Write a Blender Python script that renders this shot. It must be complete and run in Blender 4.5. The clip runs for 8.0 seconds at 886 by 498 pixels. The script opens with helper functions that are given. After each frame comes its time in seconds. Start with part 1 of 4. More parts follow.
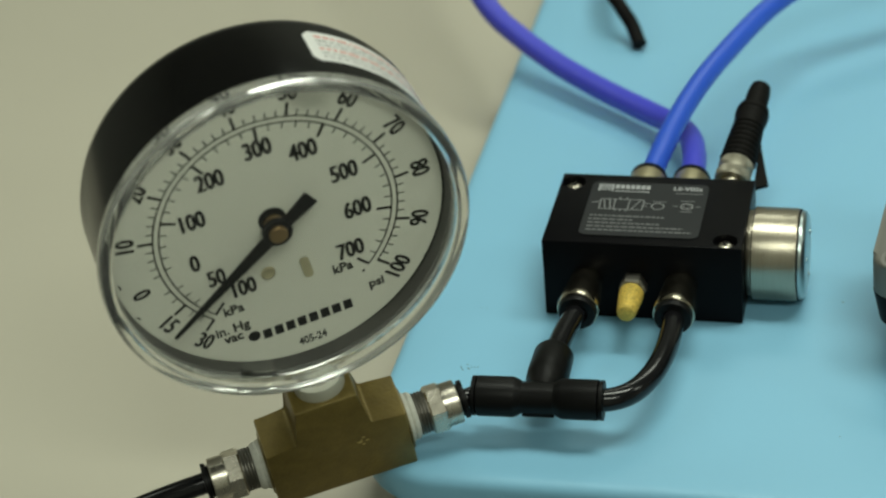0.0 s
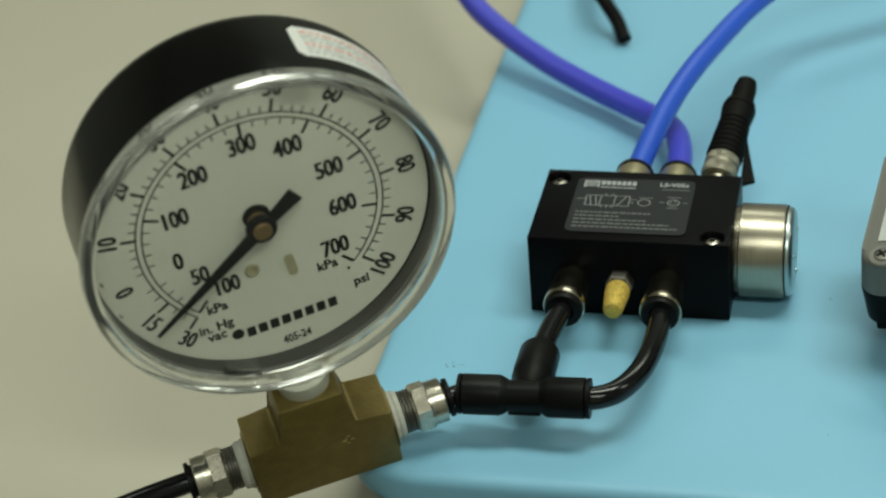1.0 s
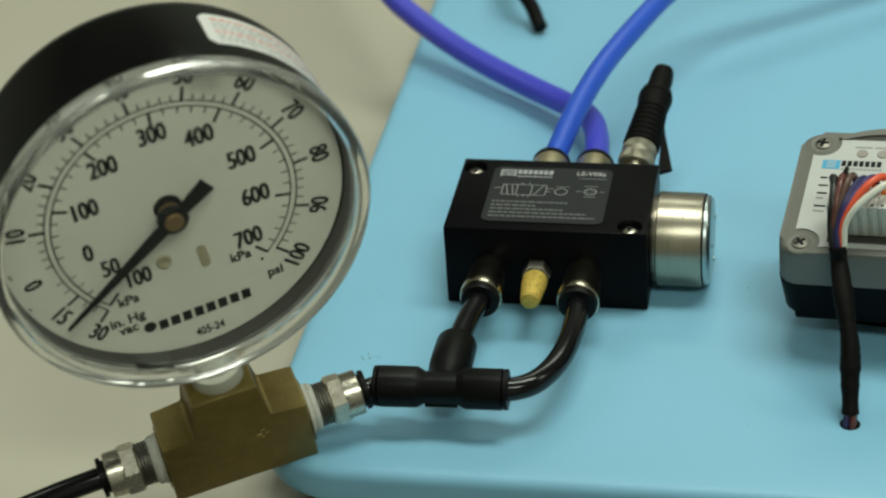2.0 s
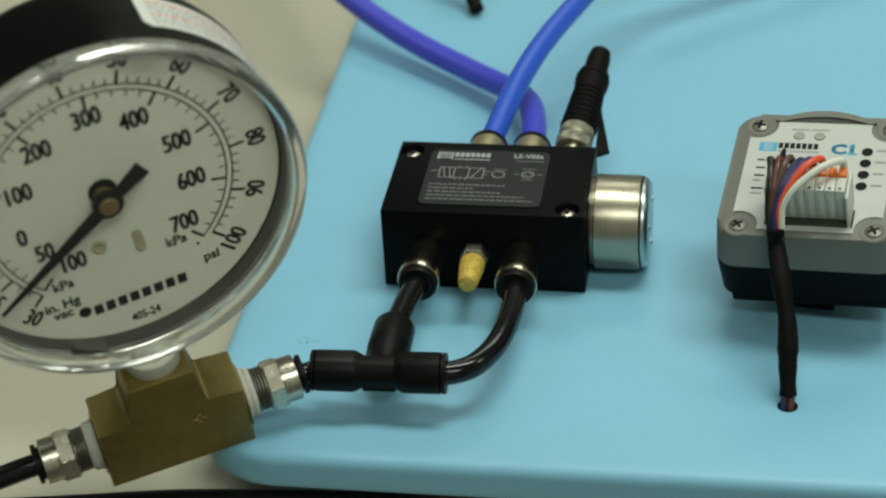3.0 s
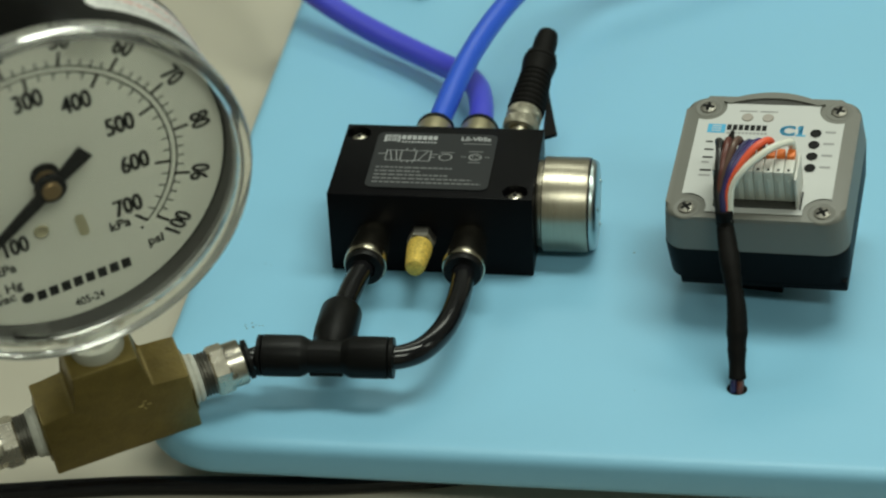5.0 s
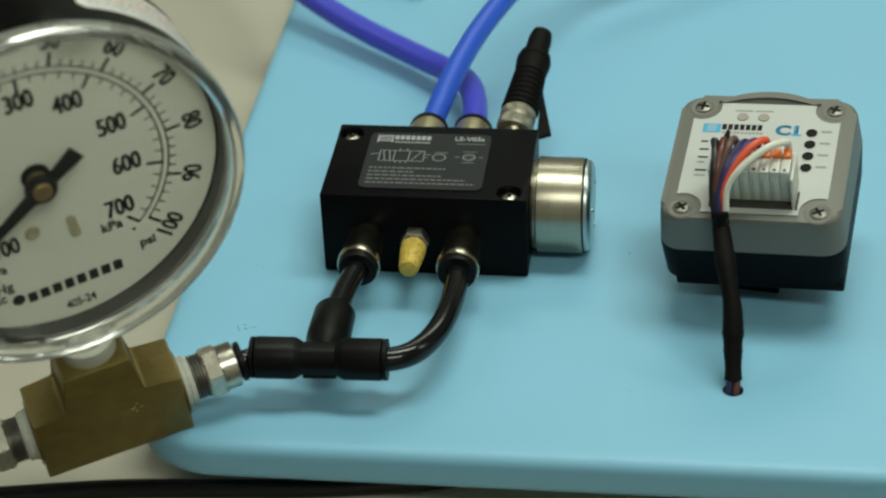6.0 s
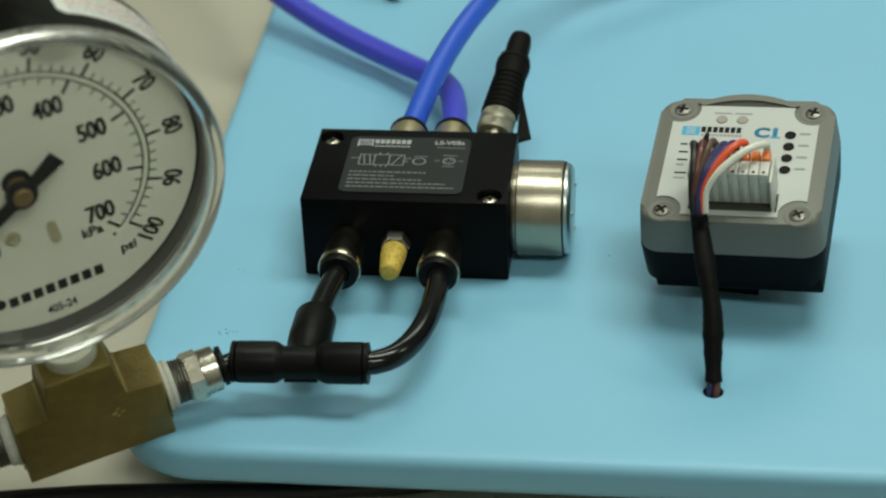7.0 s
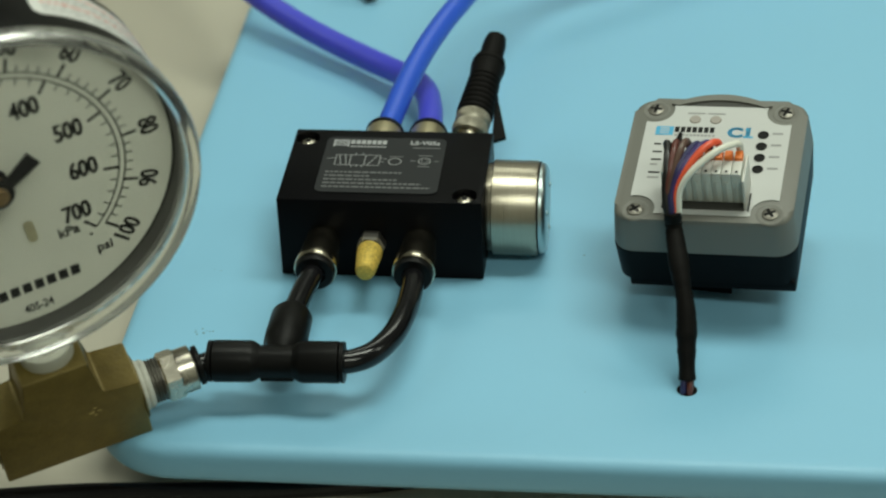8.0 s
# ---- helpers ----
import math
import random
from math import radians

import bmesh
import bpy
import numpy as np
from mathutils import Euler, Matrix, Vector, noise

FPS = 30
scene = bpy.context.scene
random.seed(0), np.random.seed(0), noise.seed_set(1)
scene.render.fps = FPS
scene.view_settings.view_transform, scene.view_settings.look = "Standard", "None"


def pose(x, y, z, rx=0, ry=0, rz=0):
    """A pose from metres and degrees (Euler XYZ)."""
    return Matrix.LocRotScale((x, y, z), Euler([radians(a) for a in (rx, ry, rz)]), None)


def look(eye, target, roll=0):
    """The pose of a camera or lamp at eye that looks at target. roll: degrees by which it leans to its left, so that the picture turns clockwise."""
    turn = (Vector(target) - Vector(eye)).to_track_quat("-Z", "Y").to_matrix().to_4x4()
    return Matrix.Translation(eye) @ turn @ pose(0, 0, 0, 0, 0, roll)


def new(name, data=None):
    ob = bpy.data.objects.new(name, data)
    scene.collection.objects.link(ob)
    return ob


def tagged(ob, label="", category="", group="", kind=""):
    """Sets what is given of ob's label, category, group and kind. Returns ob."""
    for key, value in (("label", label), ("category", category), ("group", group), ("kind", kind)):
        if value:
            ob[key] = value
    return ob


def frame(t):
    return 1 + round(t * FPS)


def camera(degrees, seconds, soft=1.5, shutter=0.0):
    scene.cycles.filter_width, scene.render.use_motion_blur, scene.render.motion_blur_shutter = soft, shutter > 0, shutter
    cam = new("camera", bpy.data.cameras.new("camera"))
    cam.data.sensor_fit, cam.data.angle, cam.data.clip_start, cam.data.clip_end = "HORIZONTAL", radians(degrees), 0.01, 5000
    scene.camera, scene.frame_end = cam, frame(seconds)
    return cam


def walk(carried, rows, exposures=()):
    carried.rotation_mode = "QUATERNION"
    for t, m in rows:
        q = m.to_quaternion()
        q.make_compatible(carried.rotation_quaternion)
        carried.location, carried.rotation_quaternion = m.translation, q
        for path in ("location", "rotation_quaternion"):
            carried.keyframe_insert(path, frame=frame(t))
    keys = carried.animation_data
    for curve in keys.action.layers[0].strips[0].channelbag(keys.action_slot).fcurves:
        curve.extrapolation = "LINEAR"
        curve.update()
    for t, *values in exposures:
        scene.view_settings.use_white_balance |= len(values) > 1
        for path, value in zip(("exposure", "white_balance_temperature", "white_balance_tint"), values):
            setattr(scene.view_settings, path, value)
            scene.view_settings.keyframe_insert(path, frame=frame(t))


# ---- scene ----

MM = 0.001
cam = camera(22.0, 8.0, soft=2.2)
cam.data.dof.use_dof = True
cam.data.dof.focus_distance = 0.735
cam.data.dof.aperture_fstop = 12.0
PATH = [
    (0.0, (0.1413, -0.6464, 0.4342), (-0.0268, -0.0289, 0.0431), -5.42),
    (0.5, (0.1410, -0.6468, 0.4345), (-0.0239, -0.0288, 0.0428), -5.29),
    (1.0, (0.1375, -0.6410, 0.4317), (-0.0234, -0.0230, 0.0384), -5.12),
    (1.5, (0.1389, -0.6360, 0.4277), (-0.0128, -0.0162, 0.0337), -4.84),
    (2.0, (0.1365, -0.6342, 0.4266), (0.0022, -0.0124, 0.0293), -4.18),
    (3.5, (0.1352, -0.6303, 0.4243), (0.0274, -0.0088, 0.0186), -3.19),
    (4.0, (0.1349, -0.6298, 0.4230), (0.0322, -0.0083, 0.0160), -3.03),
    (4.5, (0.1350, -0.6290, 0.4231), (0.0366, -0.0078, 0.0146), -2.89),
    (6.0, (0.1332, -0.6227, 0.4201), (0.0402, -0.0010, 0.0110), -2.72),
    (6.5, (0.1336, -0.6229, 0.4203), (0.0427, -0.0005, 0.0119), -2.80),
    (7.0, (0.1335, -0.6239, 0.4209), (0.0467, -0.0008, 0.0125), -2.68),
    (7.5, (0.1352, -0.6279, 0.4233), (0.0517, -0.0042, 0.0151), -2.57),
    (8.0, (0.1355, -0.6277, 0.4223), (0.0552, -0.0035, 0.0144), -2.46),
]
walk(cam, [(t, look(e, g, r)) for t, e, g, r in PATH], exposures=[(0.0, 0.0), (8.0, 0.0)])

# ---- world and lamps ----
world = bpy.data.worlds.new("room_air")
scene.world = world
world.use_nodes = True
world.node_tree.nodes["Background"].inputs["Color"].default_value = (0.9, 0.95, 1.0, 1)
world.node_tree.nodes["Background"].inputs["Strength"].default_value = 0.05

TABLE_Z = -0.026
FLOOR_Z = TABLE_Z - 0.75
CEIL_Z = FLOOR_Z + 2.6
# First the main overhead light; the others are unseen, added as fill.
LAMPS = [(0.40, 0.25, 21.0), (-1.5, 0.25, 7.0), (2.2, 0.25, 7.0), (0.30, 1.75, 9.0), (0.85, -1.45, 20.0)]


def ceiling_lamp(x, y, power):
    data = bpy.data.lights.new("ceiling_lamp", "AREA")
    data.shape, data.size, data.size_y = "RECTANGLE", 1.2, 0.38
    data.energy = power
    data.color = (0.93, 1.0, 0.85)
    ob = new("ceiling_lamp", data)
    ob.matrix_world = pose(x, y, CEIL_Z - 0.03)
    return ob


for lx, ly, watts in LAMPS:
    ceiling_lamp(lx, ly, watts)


# ---- materials ----
def socket(node, name, value):
    node.inputs[name].default_value = value


def surface(name, colour, rough=0.5, metal=0.0, vary=0.08, scale=60.0, bump=0.0, bump_scale=400.0, coat=0.0, stretch=(1, 1, 1), spec=0.5, fine=0.0):
    """Principled surface with coarse and fine variation of colour and roughness, in object space."""
    m = bpy.data.materials.new(name)
    m.use_nodes = True
    nt = m.node_tree
    b = nt.nodes["Principled BSDF"]
    socket(b, "Metallic", metal)
    socket(b, "Coat Weight", coat)
    socket(b, "Specular IOR Level", spec)
    co = nt.nodes.new("ShaderNodeTexCoord")
    mp = nt.nodes.new("ShaderNodeMapping")
    socket(mp, "Scale", stretch)
    nt.links.new(co.outputs["Object"], mp.inputs["Vector"])
    n1 = nt.nodes.new("ShaderNodeTexNoise")
    socket(n1, "Scale", scale)
    socket(n1, "Detail", 4.0)
    n2 = nt.nodes.new("ShaderNodeTexNoise")
    socket(n2, "Scale", bump_scale)
    socket(n2, "Detail", 3.0)
    for n in (n1, n2):
        nt.links.new(mp.outputs["Vector"], n.inputs["Vector"])
    mix = nt.nodes.new("ShaderNodeMix")
    mix.data_type = "RGBA"
    mix.inputs[6].default_value = (*[c * (1 - vary) for c in colour], 1)
    mix.inputs[7].default_value = (*[min(1, c * (1 + vary)) for c in colour], 1)
    add = nt.nodes.new("ShaderNodeMath")
    add.operation = "MULTIPLY_ADD"
    nt.links.new(n2.outputs["Fac"], add.inputs[0])
    add.inputs[1].default_value = fine
    nt.links.new(n1.outputs["Fac"], add.inputs[2])
    nt.links.new(add.outputs[0], mix.inputs[0])
    nt.links.new(mix.outputs[2], b.inputs["Base Color"])
    rr = nt.nodes.new("ShaderNodeMapRange")
    socket(rr, "To Min", max(0.02, rough - 0.06))
    socket(rr, "To Max", min(1, rough + 0.06))
    nt.links.new(n1.outputs["Fac"], rr.inputs["Value"])
    nt.links.new(rr.outputs["Result"], b.inputs["Roughness"])
    if bump:
        bp = nt.nodes.new("ShaderNodeBump")
        socket(bp, "Strength", bump)
        socket(bp, "Distance", 0.0004)
        nt.links.new(n2.outputs["Fac"], bp.inputs["Height"])
        nt.links.new(bp.outputs["Normal"], b.inputs["Normal"])
    return m


def clear(name, colour=(1, 1, 1), rough=0.02, ior=1.49, through_light=1.0):
    m = bpy.data.materials.new(name)
    m.use_nodes = True
    b = m.node_tree.nodes["Principled BSDF"]
    socket(b, "Base Color", (*colour, 1))
    socket(b, "Roughness", rough)
    socket(b, "IOR", ior)
    socket(b, "Transmission Weight", through_light)
    return m


M_TABLE = surface("cream_laminate", (0.475, 0.445, 0.362), 0.5, vary=0.03, scale=9, bump=0.05, bump_scale=900)
M_BOARD = surface("light_blue_plastic", (0.225, 0.50, 0.70), 0.45, vary=0.03, scale=14, bump=0.06, bump_scale=1500, fine=0.1)
M_BLACK = surface("black_anodised", (0.0035, 0.0035, 0.0042), 0.40, spec=0.06, vary=0.25, scale=90, bump=0.08, bump_scale=2500)
M_LABEL = surface("dark_grey_film", (0.024, 0.026, 0.028), 0.5, spec=0.15, vary=0.06, scale=120)
M_PRINT = surface("pale_grey_ink", (0.35, 0.36, 0.37), 0.6, vary=0.05)
M_PRINTD = surface("dim_grey_ink", (0.11, 0.114, 0.118), 0.6, vary=0.1)
M_PRINTM = surface("mid_grey_ink", (0.23, 0.235, 0.24), 0.6, vary=0.1)
M_STEEL = surface("turned_steel", (0.38, 0.345, 0.275), 0.30, 1.0, vary=0.14, scale=30, bump=0.10, bump_scale=300, stretch=(2, 2, 45))
M_ZINC = surface("zinc_plate", (0.42, 0.49, 0.49), 0.32, 1.0, vary=0.05, scale=50)
M_NICKEL = surface("nickel_plate", (0.58, 0.53, 0.42), 0.20, 1.0, vary=0.06, scale=120, bump=0.05, bump_scale=900)
M_BRASS = surface("dull_brass", (0.145, 0.106, 0.027), 0.46, 0.45, vary=0.40, scale=170, bump=0.35, bump_scale=900, fine=0.45, stretch=(1, 1.6, 1))
M_NICK = surface("bare_brass", (0.55, 0.44, 0.17), 0.35, 0.8, vary=0.3, scale=900)
M_SCREW = surface("plated_screw", (0.22, 0.21, 0.185), 0.45, 1.0, vary=0.1, scale=300)
M_PALE = surface("satin_brassy_nickel", (0.62, 0.55, 0.36), 0.32, 0.9, vary=0.06, scale=200)
M_CHROME = surface("bright_nickel", (0.56, 0.52, 0.44), 0.27, 1.0, vary=0.12, scale=250, bump=0.12, bump_scale=900)
M_KNURL = surface("satin_nickel", (0.33, 0.31, 0.25), 0.45, 0.9, vary=0.08, scale=300)
M_BRASSPIN = surface("brass_pin", (0.33, 0.22, 0.10), 0.4, 0.8, vary=0.1, scale=400)
M_TAPE = surface("white_thread_tape", (0.52, 0.52, 0.46), 0.6, vary=0.2, scale=500, bump=0.9, bump_scale=900)
M_STEM = surface("pale_grey_neck", (0.47, 0.47, 0.40), 0.5, vary=0.05, scale=200)
M_TUBE = surface("black_tube", (0.006, 0.006, 0.007), 0.15, vary=0.2, scale=60, spec=0.34)
M_FIT = surface("black_moulded_plastic", (0.0045, 0.0045, 0.0045), 0.40, spec=0.14, vary=0.2, scale=120, bump=0.12, bump_scale=1500)
M_RUBBER = surface("black_rubber", (0.005, 0.0046, 0.0042), 0.6, spec=0.10, vary=0.25, scale=150, bump=0.3, bump_scale=900)
M_BLUE = surface("blue_tube", (0.026, 0.10, 0.62), 0.38, vary=0.05, scale=40)
M_VIOLET = surface("violet_blue_tube", (0.054, 0.062, 0.58), 0.40, vary=0.05, scale=40)
M_BRONZE = surface("sintered_bronze", (0.64, 0.40, 0.075), 0.62, 0.2, vary=0.8, scale=1100, bump=1.0, bump_scale=1300)
M_GREY = surface("grey_enclosure", (0.155, 0.154, 0.136), 0.5, vary=0.04, scale=60, bump=0.12, bump_scale=1500)
# darkened copy of the enclosure grey, paints shade into flat pieces on the lid
M_SHADE = surface("shaded_grey_plastic", (0.045, 0.045, 0.040), 0.6, vary=0.08, scale=120)
M_DARK = surface("black_enclosure", (0.0035, 0.004, 0.005), 0.5, spec=0.08, vary=0.12, scale=80, bump=0.12, bump_scale=1500)
M_WHITE = surface("white_overlay", (0.51, 0.52, 0.51), 0.45, vary=0.02, scale=40)
M_TERM = surface("pale_grey_terminal", (0.52, 0.55, 0.50), 0.45, vary=0.05, scale=200)
M_TERMTOP = surface("white_terminal_top", (0.60, 0.60, 0.56), 0.45, vary=0.05, scale=200)
M_ORANGE = surface("orange_lever", (0.78, 0.19, 0.03), 0.4, vary=0.08, scale=300)
M_WIRES = {k: surface(k + "_wire", c, 0.4, vary=0.06, scale=200) for k, c in {
    "black": (0.01, 0.01, 0.01), "brown": (0.10, 0.055, 0.04), "navy": (0.022, 0.022, 0.09), "violet": (0.05, 0.03, 0.14),
    "red": (0.75, 0.10, 0.04), "maroon": (0.11, 0.028, 0.02), "white": (0.70, 0.70, 0.62)}.items()}
M_CYAN = surface("cyan_ink", (0.06, 0.36, 0.60), 0.5, vary=0.03)
M_INK = surface("black_ink", (0.008, 0.008, 0.008), 0.6, vary=0.1, spec=0.15)
M_GINK = surface("grey_ink", (0.28, 0.28, 0.28), 0.55, vary=0.05)
M_RED = surface("red_ink", (0.55, 0.10, 0.06), 0.55, vary=0.05)
M_TAN = surface("tarnished_brass", (0.34, 0.31, 0.19), 0.45, vary=0.2, scale=300)
M_LED = surface("dull_indicator", (0.33, 0.30, 0.27), 0.35, vary=0.05)
M_DIAL = surface("white_dial", (0.62, 0.62, 0.53), 0.5, vary=0.02, scale=25)
M_CASE = surface("black_enamel", (0.003, 0.003, 0.003), 0.22, spec=0.15, vary=0.2, scale=40, bump=0.04, bump_scale=600)
M_RING = surface("dark_grey_ring", (0.036, 0.035, 0.031), 0.4, vary=0.15, scale=120)
M_CLEAR = clear("clear_plastic", (0.97, 0.98, 0.97), 0.02)
M_RIM = clear("worn_clear_plastic", (0.89, 0.90, 0.87), 0.08, through_light=0.95)
M_STICKER = surface("white_sticker", (0.66, 0.66, 0.64), 0.35, vary=0.03, scale=100)
M_WALL = surface("painted_wall", (0.50, 0.50, 0.45), 0.7, vary=0.03, scale=3)
M_CEIL = surface("ceiling_white", (0.72, 0.72, 0.68), 0.8, vary=0.03, scale=3)
M_FLOOR = surface("vinyl_floor", (0.10, 0.10, 0.09), 0.5, vary=0.1, scale=5)


# ---- building helpers ----
def thing(name, m, label, category, group="", kind=""):
    ob = new(name)
    ob.empty_display_size = 0.01
    ob.matrix_world = m
    return tagged(ob, label, category, group, kind)


def mesh_of(bm, name, material, smooth=35):
    me = bpy.data.meshes.new(name)
    bmesh.ops.recalc_face_normals(bm, faces=bm.faces)
    bm.to_mesh(me)
    bm.free()
    me.materials.append(material)
    if smooth:
        me.polygons.foreach_set("use_smooth", [True] * len(me.polygons))
        me.set_sharp_from_angle(angle=radians(smooth))
    return me


def part(name, bm, material, parent=None, label="", m=None, smooth=35):
    ob = new(name, mesh_of(bm, name, material, smooth))
    if parent is not None:
        ob.parent = parent
    if m is not None:
        ob.matrix_local = m
    return tagged(ob, label)


def box(x0, x1, y0, y1, z0, z1, bevel=0.0, segs=2, bm=None):
    out = bmesh.new()
    bmesh.ops.create_cube(out, size=1)
    for v in out.verts:
        v.co = Vector((x0 + (v.co.x + 0.5) * (x1 - x0), y0 + (v.co.y + 0.5) * (y1 - y0), z0 + (v.co.z + 0.5) * (z1 - z0)))
    if bevel:
        bmesh.ops.bevel(out, geom=out.edges[:], offset=bevel, segments=segs, affect="EDGES", profile=0.5)
    return join(bm, out)


def join(bm, more):
    if bm is None:
        return more
    me = bpy.data.meshes.new("join")
    more.to_mesh(me)
    more.free()
    bm.from_mesh(me)
    bpy.data.meshes.remove(me)
    return bm


def rounded(w, h, r, n=6):
    """Outline of a rounded rectangle about the origin."""
    out = []
    for k, (sx, sy) in enumerate(((1, 1), (-1, 1), (-1, -1), (1, -1))):
        for j in range(n + 1):
            a = radians(90 * k + 90 * j / n)
            out.append((sx * (w / 2 - r) + r * math.cos(a), sy * (h / 2 - r) + r * math.sin(a)))
    return out


def prism(outline, z0, z1, bevel=0.0, segs=2, top_only=False):
    bm = bmesh.new()
    lo = [bm.verts.new((x, y, z0)) for x, y in outline]
    hi = [bm.verts.new((x, y, z1)) for x, y in outline]
    n = len(lo)
    bm.faces.new(lo[::-1])
    bm.faces.new(hi)
    for i in range(n):
        bm.faces.new((lo[i], lo[(i + 1) % n], hi[(i + 1) % n], hi[i]))
    if bevel:
        zs = (z1,) if top_only else (z0, z1)
        rims = [e for e in bm.edges if any(all(abs(v.co.z - z) < 1e-7 for v in e.verts) for z in zs)]
        bmesh.ops.bevel(bm, geom=rims, offset=bevel, segments=segs, affect="EDGES", profile=0.5)
    return bm


def lathe(profile, segs=32, bm=None):
    """Turns (radius, height) pairs round z. A radius of 0 closes on the axis."""
    out = bmesh.new()
    rings = []
    for r, z in profile:
        if r < 1e-7:
            rings.append([out.verts.new((0, 0, z))])
        else:
            rings.append([out.verts.new((r * math.cos(2 * math.pi * k / segs), r * math.sin(2 * math.pi * k / segs), z)) for k in range(segs)])
    for a, b in zip(rings, rings[1:]):
        for k in range(segs):
            j = (k + 1) % segs
            if len(a) == 1 and len(b) > 1:
                out.faces.new((a[0], b[k], b[j]))
            elif len(b) == 1 and len(a) > 1:
                out.faces.new((a[k], b[0], a[j]))
            elif len(a) > 1:
                out.faces.new((a[k], b[k], b[j], a[j]))
    return join(bm, out)


def along(points, steps=8):
    """A smooth line through points."""
    p = [Vector(q) for q in points]
    p = [p[0] * 2 - p[1]] + p + [p[-1] * 2 - p[-2]]
    out = []
    for a, b, c, d in zip(p, p[1:], p[2:], p[3:]):
        for k in range(steps):
            t = k / steps
            out.append(0.5 * (2 * b + (c - a) * t + (2 * a - 5 * b + 4 * c - d) * t * t + (3 * b - a - 3 * c + d) * t ** 3))
    return out + [p[-2]]


def sweep(points, radius, segs=20, steps=8, wobble=0.0, seed=0):
    """A round tube along a smooth line; radius may be a function of the way from 0 to 1."""
    line = along(points, steps)
    bm = bmesh.new()
    rings = []
    side = None
    n = len(line)
    rnd = random.Random(seed)
    for i, q in enumerate(line):
        d = (line[min(i + 1, n - 1)] - line[max(i - 1, 0)]).normalized()
        if side is None:
            side = d.orthogonal().normalized()
        side = (side - d * side.dot(d)).normalized()
        up = d.cross(side)
        r = radius(i / (n - 1)) if callable(radius) else radius
        r *= 1 + wobble * rnd.uniform(-1, 1)
        rings.append([bm.verts.new(q + r * (math.cos(2 * math.pi * k / segs) * side + math.sin(2 * math.pi * k / segs) * up)) for k in range(segs)])
    for a, b in zip(rings, rings[1:]):
        for k in range(segs):
            bm.faces.new((a[k], a[(k + 1) % segs], b[(k + 1) % segs], b[k]))
    bm.faces.new(rings[0][::-1])
    bm.faces.new(rings[-1])
    return bm


def text_mesh(word, size, bold=0.0, squeeze=1.0, align="CENTER"):
    cu = bpy.data.curves.new("writing", "FONT")
    cu.body, cu.size, cu.align_x, cu.align_y = word, size, align, "CENTER"
    cu.offset, cu.extrude, cu.resolution_u = bold, 0.00003, 3
    ob = bpy.data.objects.new("writing", cu)
    scene.collection.objects.link(ob)
    me = bpy.data.meshes.new_from_object(ob.evaluated_get(bpy.context.evaluated_depsgraph_get()))
    bpy.data.objects.remove(ob)
    bpy.data.curves.remove(cu)
    me.transform(Matrix.Diagonal((squeeze, 1, 1, 1)))
    return me


def writing(name, word, size, material, parent, m, bold=0.0, squeeze=1.0, align="CENTER", stem=0.0):
    """Printed words; stem widens the upright strokes by that much to each side."""
    me = text_mesh(word, size, bold, squeeze, align)
    if stem:
        bm = bmesh.new()
        for k in (-1, 0, 1):
            me.transform(Matrix.Translation((stem * (k if k < 0 else 1), 0, 0)))
            bm.from_mesh(me)
        bm.to_mesh(me)
        bm.free()
    me.materials.clear()
    me.materials.append(material)
    ob = new(name, me)
    ob.parent = parent
    ob.matrix_local = m
    return ob


def bars(rects, z, thick=0.00004):
    """Thin printed bars (x0, x1, y0, y1) in one mesh."""
    bm = bmesh.new()
    for r in rects:
        box(*r, z, z + thick, bm=bm)
    return bm


def frame_of(origin, axis, up=(0, 0, 1)):
    """A pose at origin whose z runs along axis."""
    z = Vector(axis).normalized()
    x = Vector(up).cross(z)
    if x.length < 1e-4:
        x = Vector((1, 0, 0))
    x.normalize()
    y = z.cross(x)
    return Matrix.Translation(origin) @ Matrix((x, y, z)).transposed().to_4x4()


# ---- the room ----
def slab(name, x0, x1, y0, y1, z0, z1, material, label, category):
    return tagged(part(name, box(x0, x1, y0, y1, z0, z1), material, smooth=0), label, category, kind="structure")


# Walls and ceiling are unseen, added to close the room and bounce light.
slab("floor", -2.6, 3.4, -2.6, 2.6, FLOOR_Z - 0.1, FLOOR_Z, M_FLOOR, "grey vinyl floor of the workshop", "floor")
slab("ceiling", -2.6, 3.4, -2.6, 2.6, CEIL_Z, CEIL_Z + 0.1, M_CEIL, "white unseen ceiling that bounces light", "ceiling")
slab("wall_north", -2.6, 3.4, 2.5, 2.6, FLOOR_Z, CEIL_Z, M_WALL, "plain pale unseen wall that bounces light", "wall")
slab("wall_south", -2.6, 3.4, -2.6, -2.5, FLOOR_Z, CEIL_Z, M_WALL, "plain pale unseen wall that bounces light", "wall")
slab("wall_west", -2.6, -2.5, -2.5, 2.5, FLOOR_Z, CEIL_Z, M_WALL, "plain pale unseen wall that bounces light", "wall")
slab("wall_east", 3.3, 3.4, -2.5, 2.5, FLOOR_Z, CEIL_Z, M_WALL, "plain pale unseen wall that bounces light", "wall")

table = thing("table", pose(0.2, 0.1, FLOOR_Z), "cream laminate work table under the blue board", "table")
part("tabletop", box(-0.8, 0.8, -0.222, 0.6, 0.72, 0.75, 0.003), M_TABLE, table)
for sx in (-0.74, 0.74):
    for sy in (-0.16, 0.54):
        part("leg", box(sx - 0.02, sx + 0.02, sy - 0.02, sy + 0.02, 0, 0.72, 0.002), M_FIT, table)

# ---- the blue board ----
BX0, BX1, BY0, BY1 = -0.0474, 0.52, -0.0960, 0.46
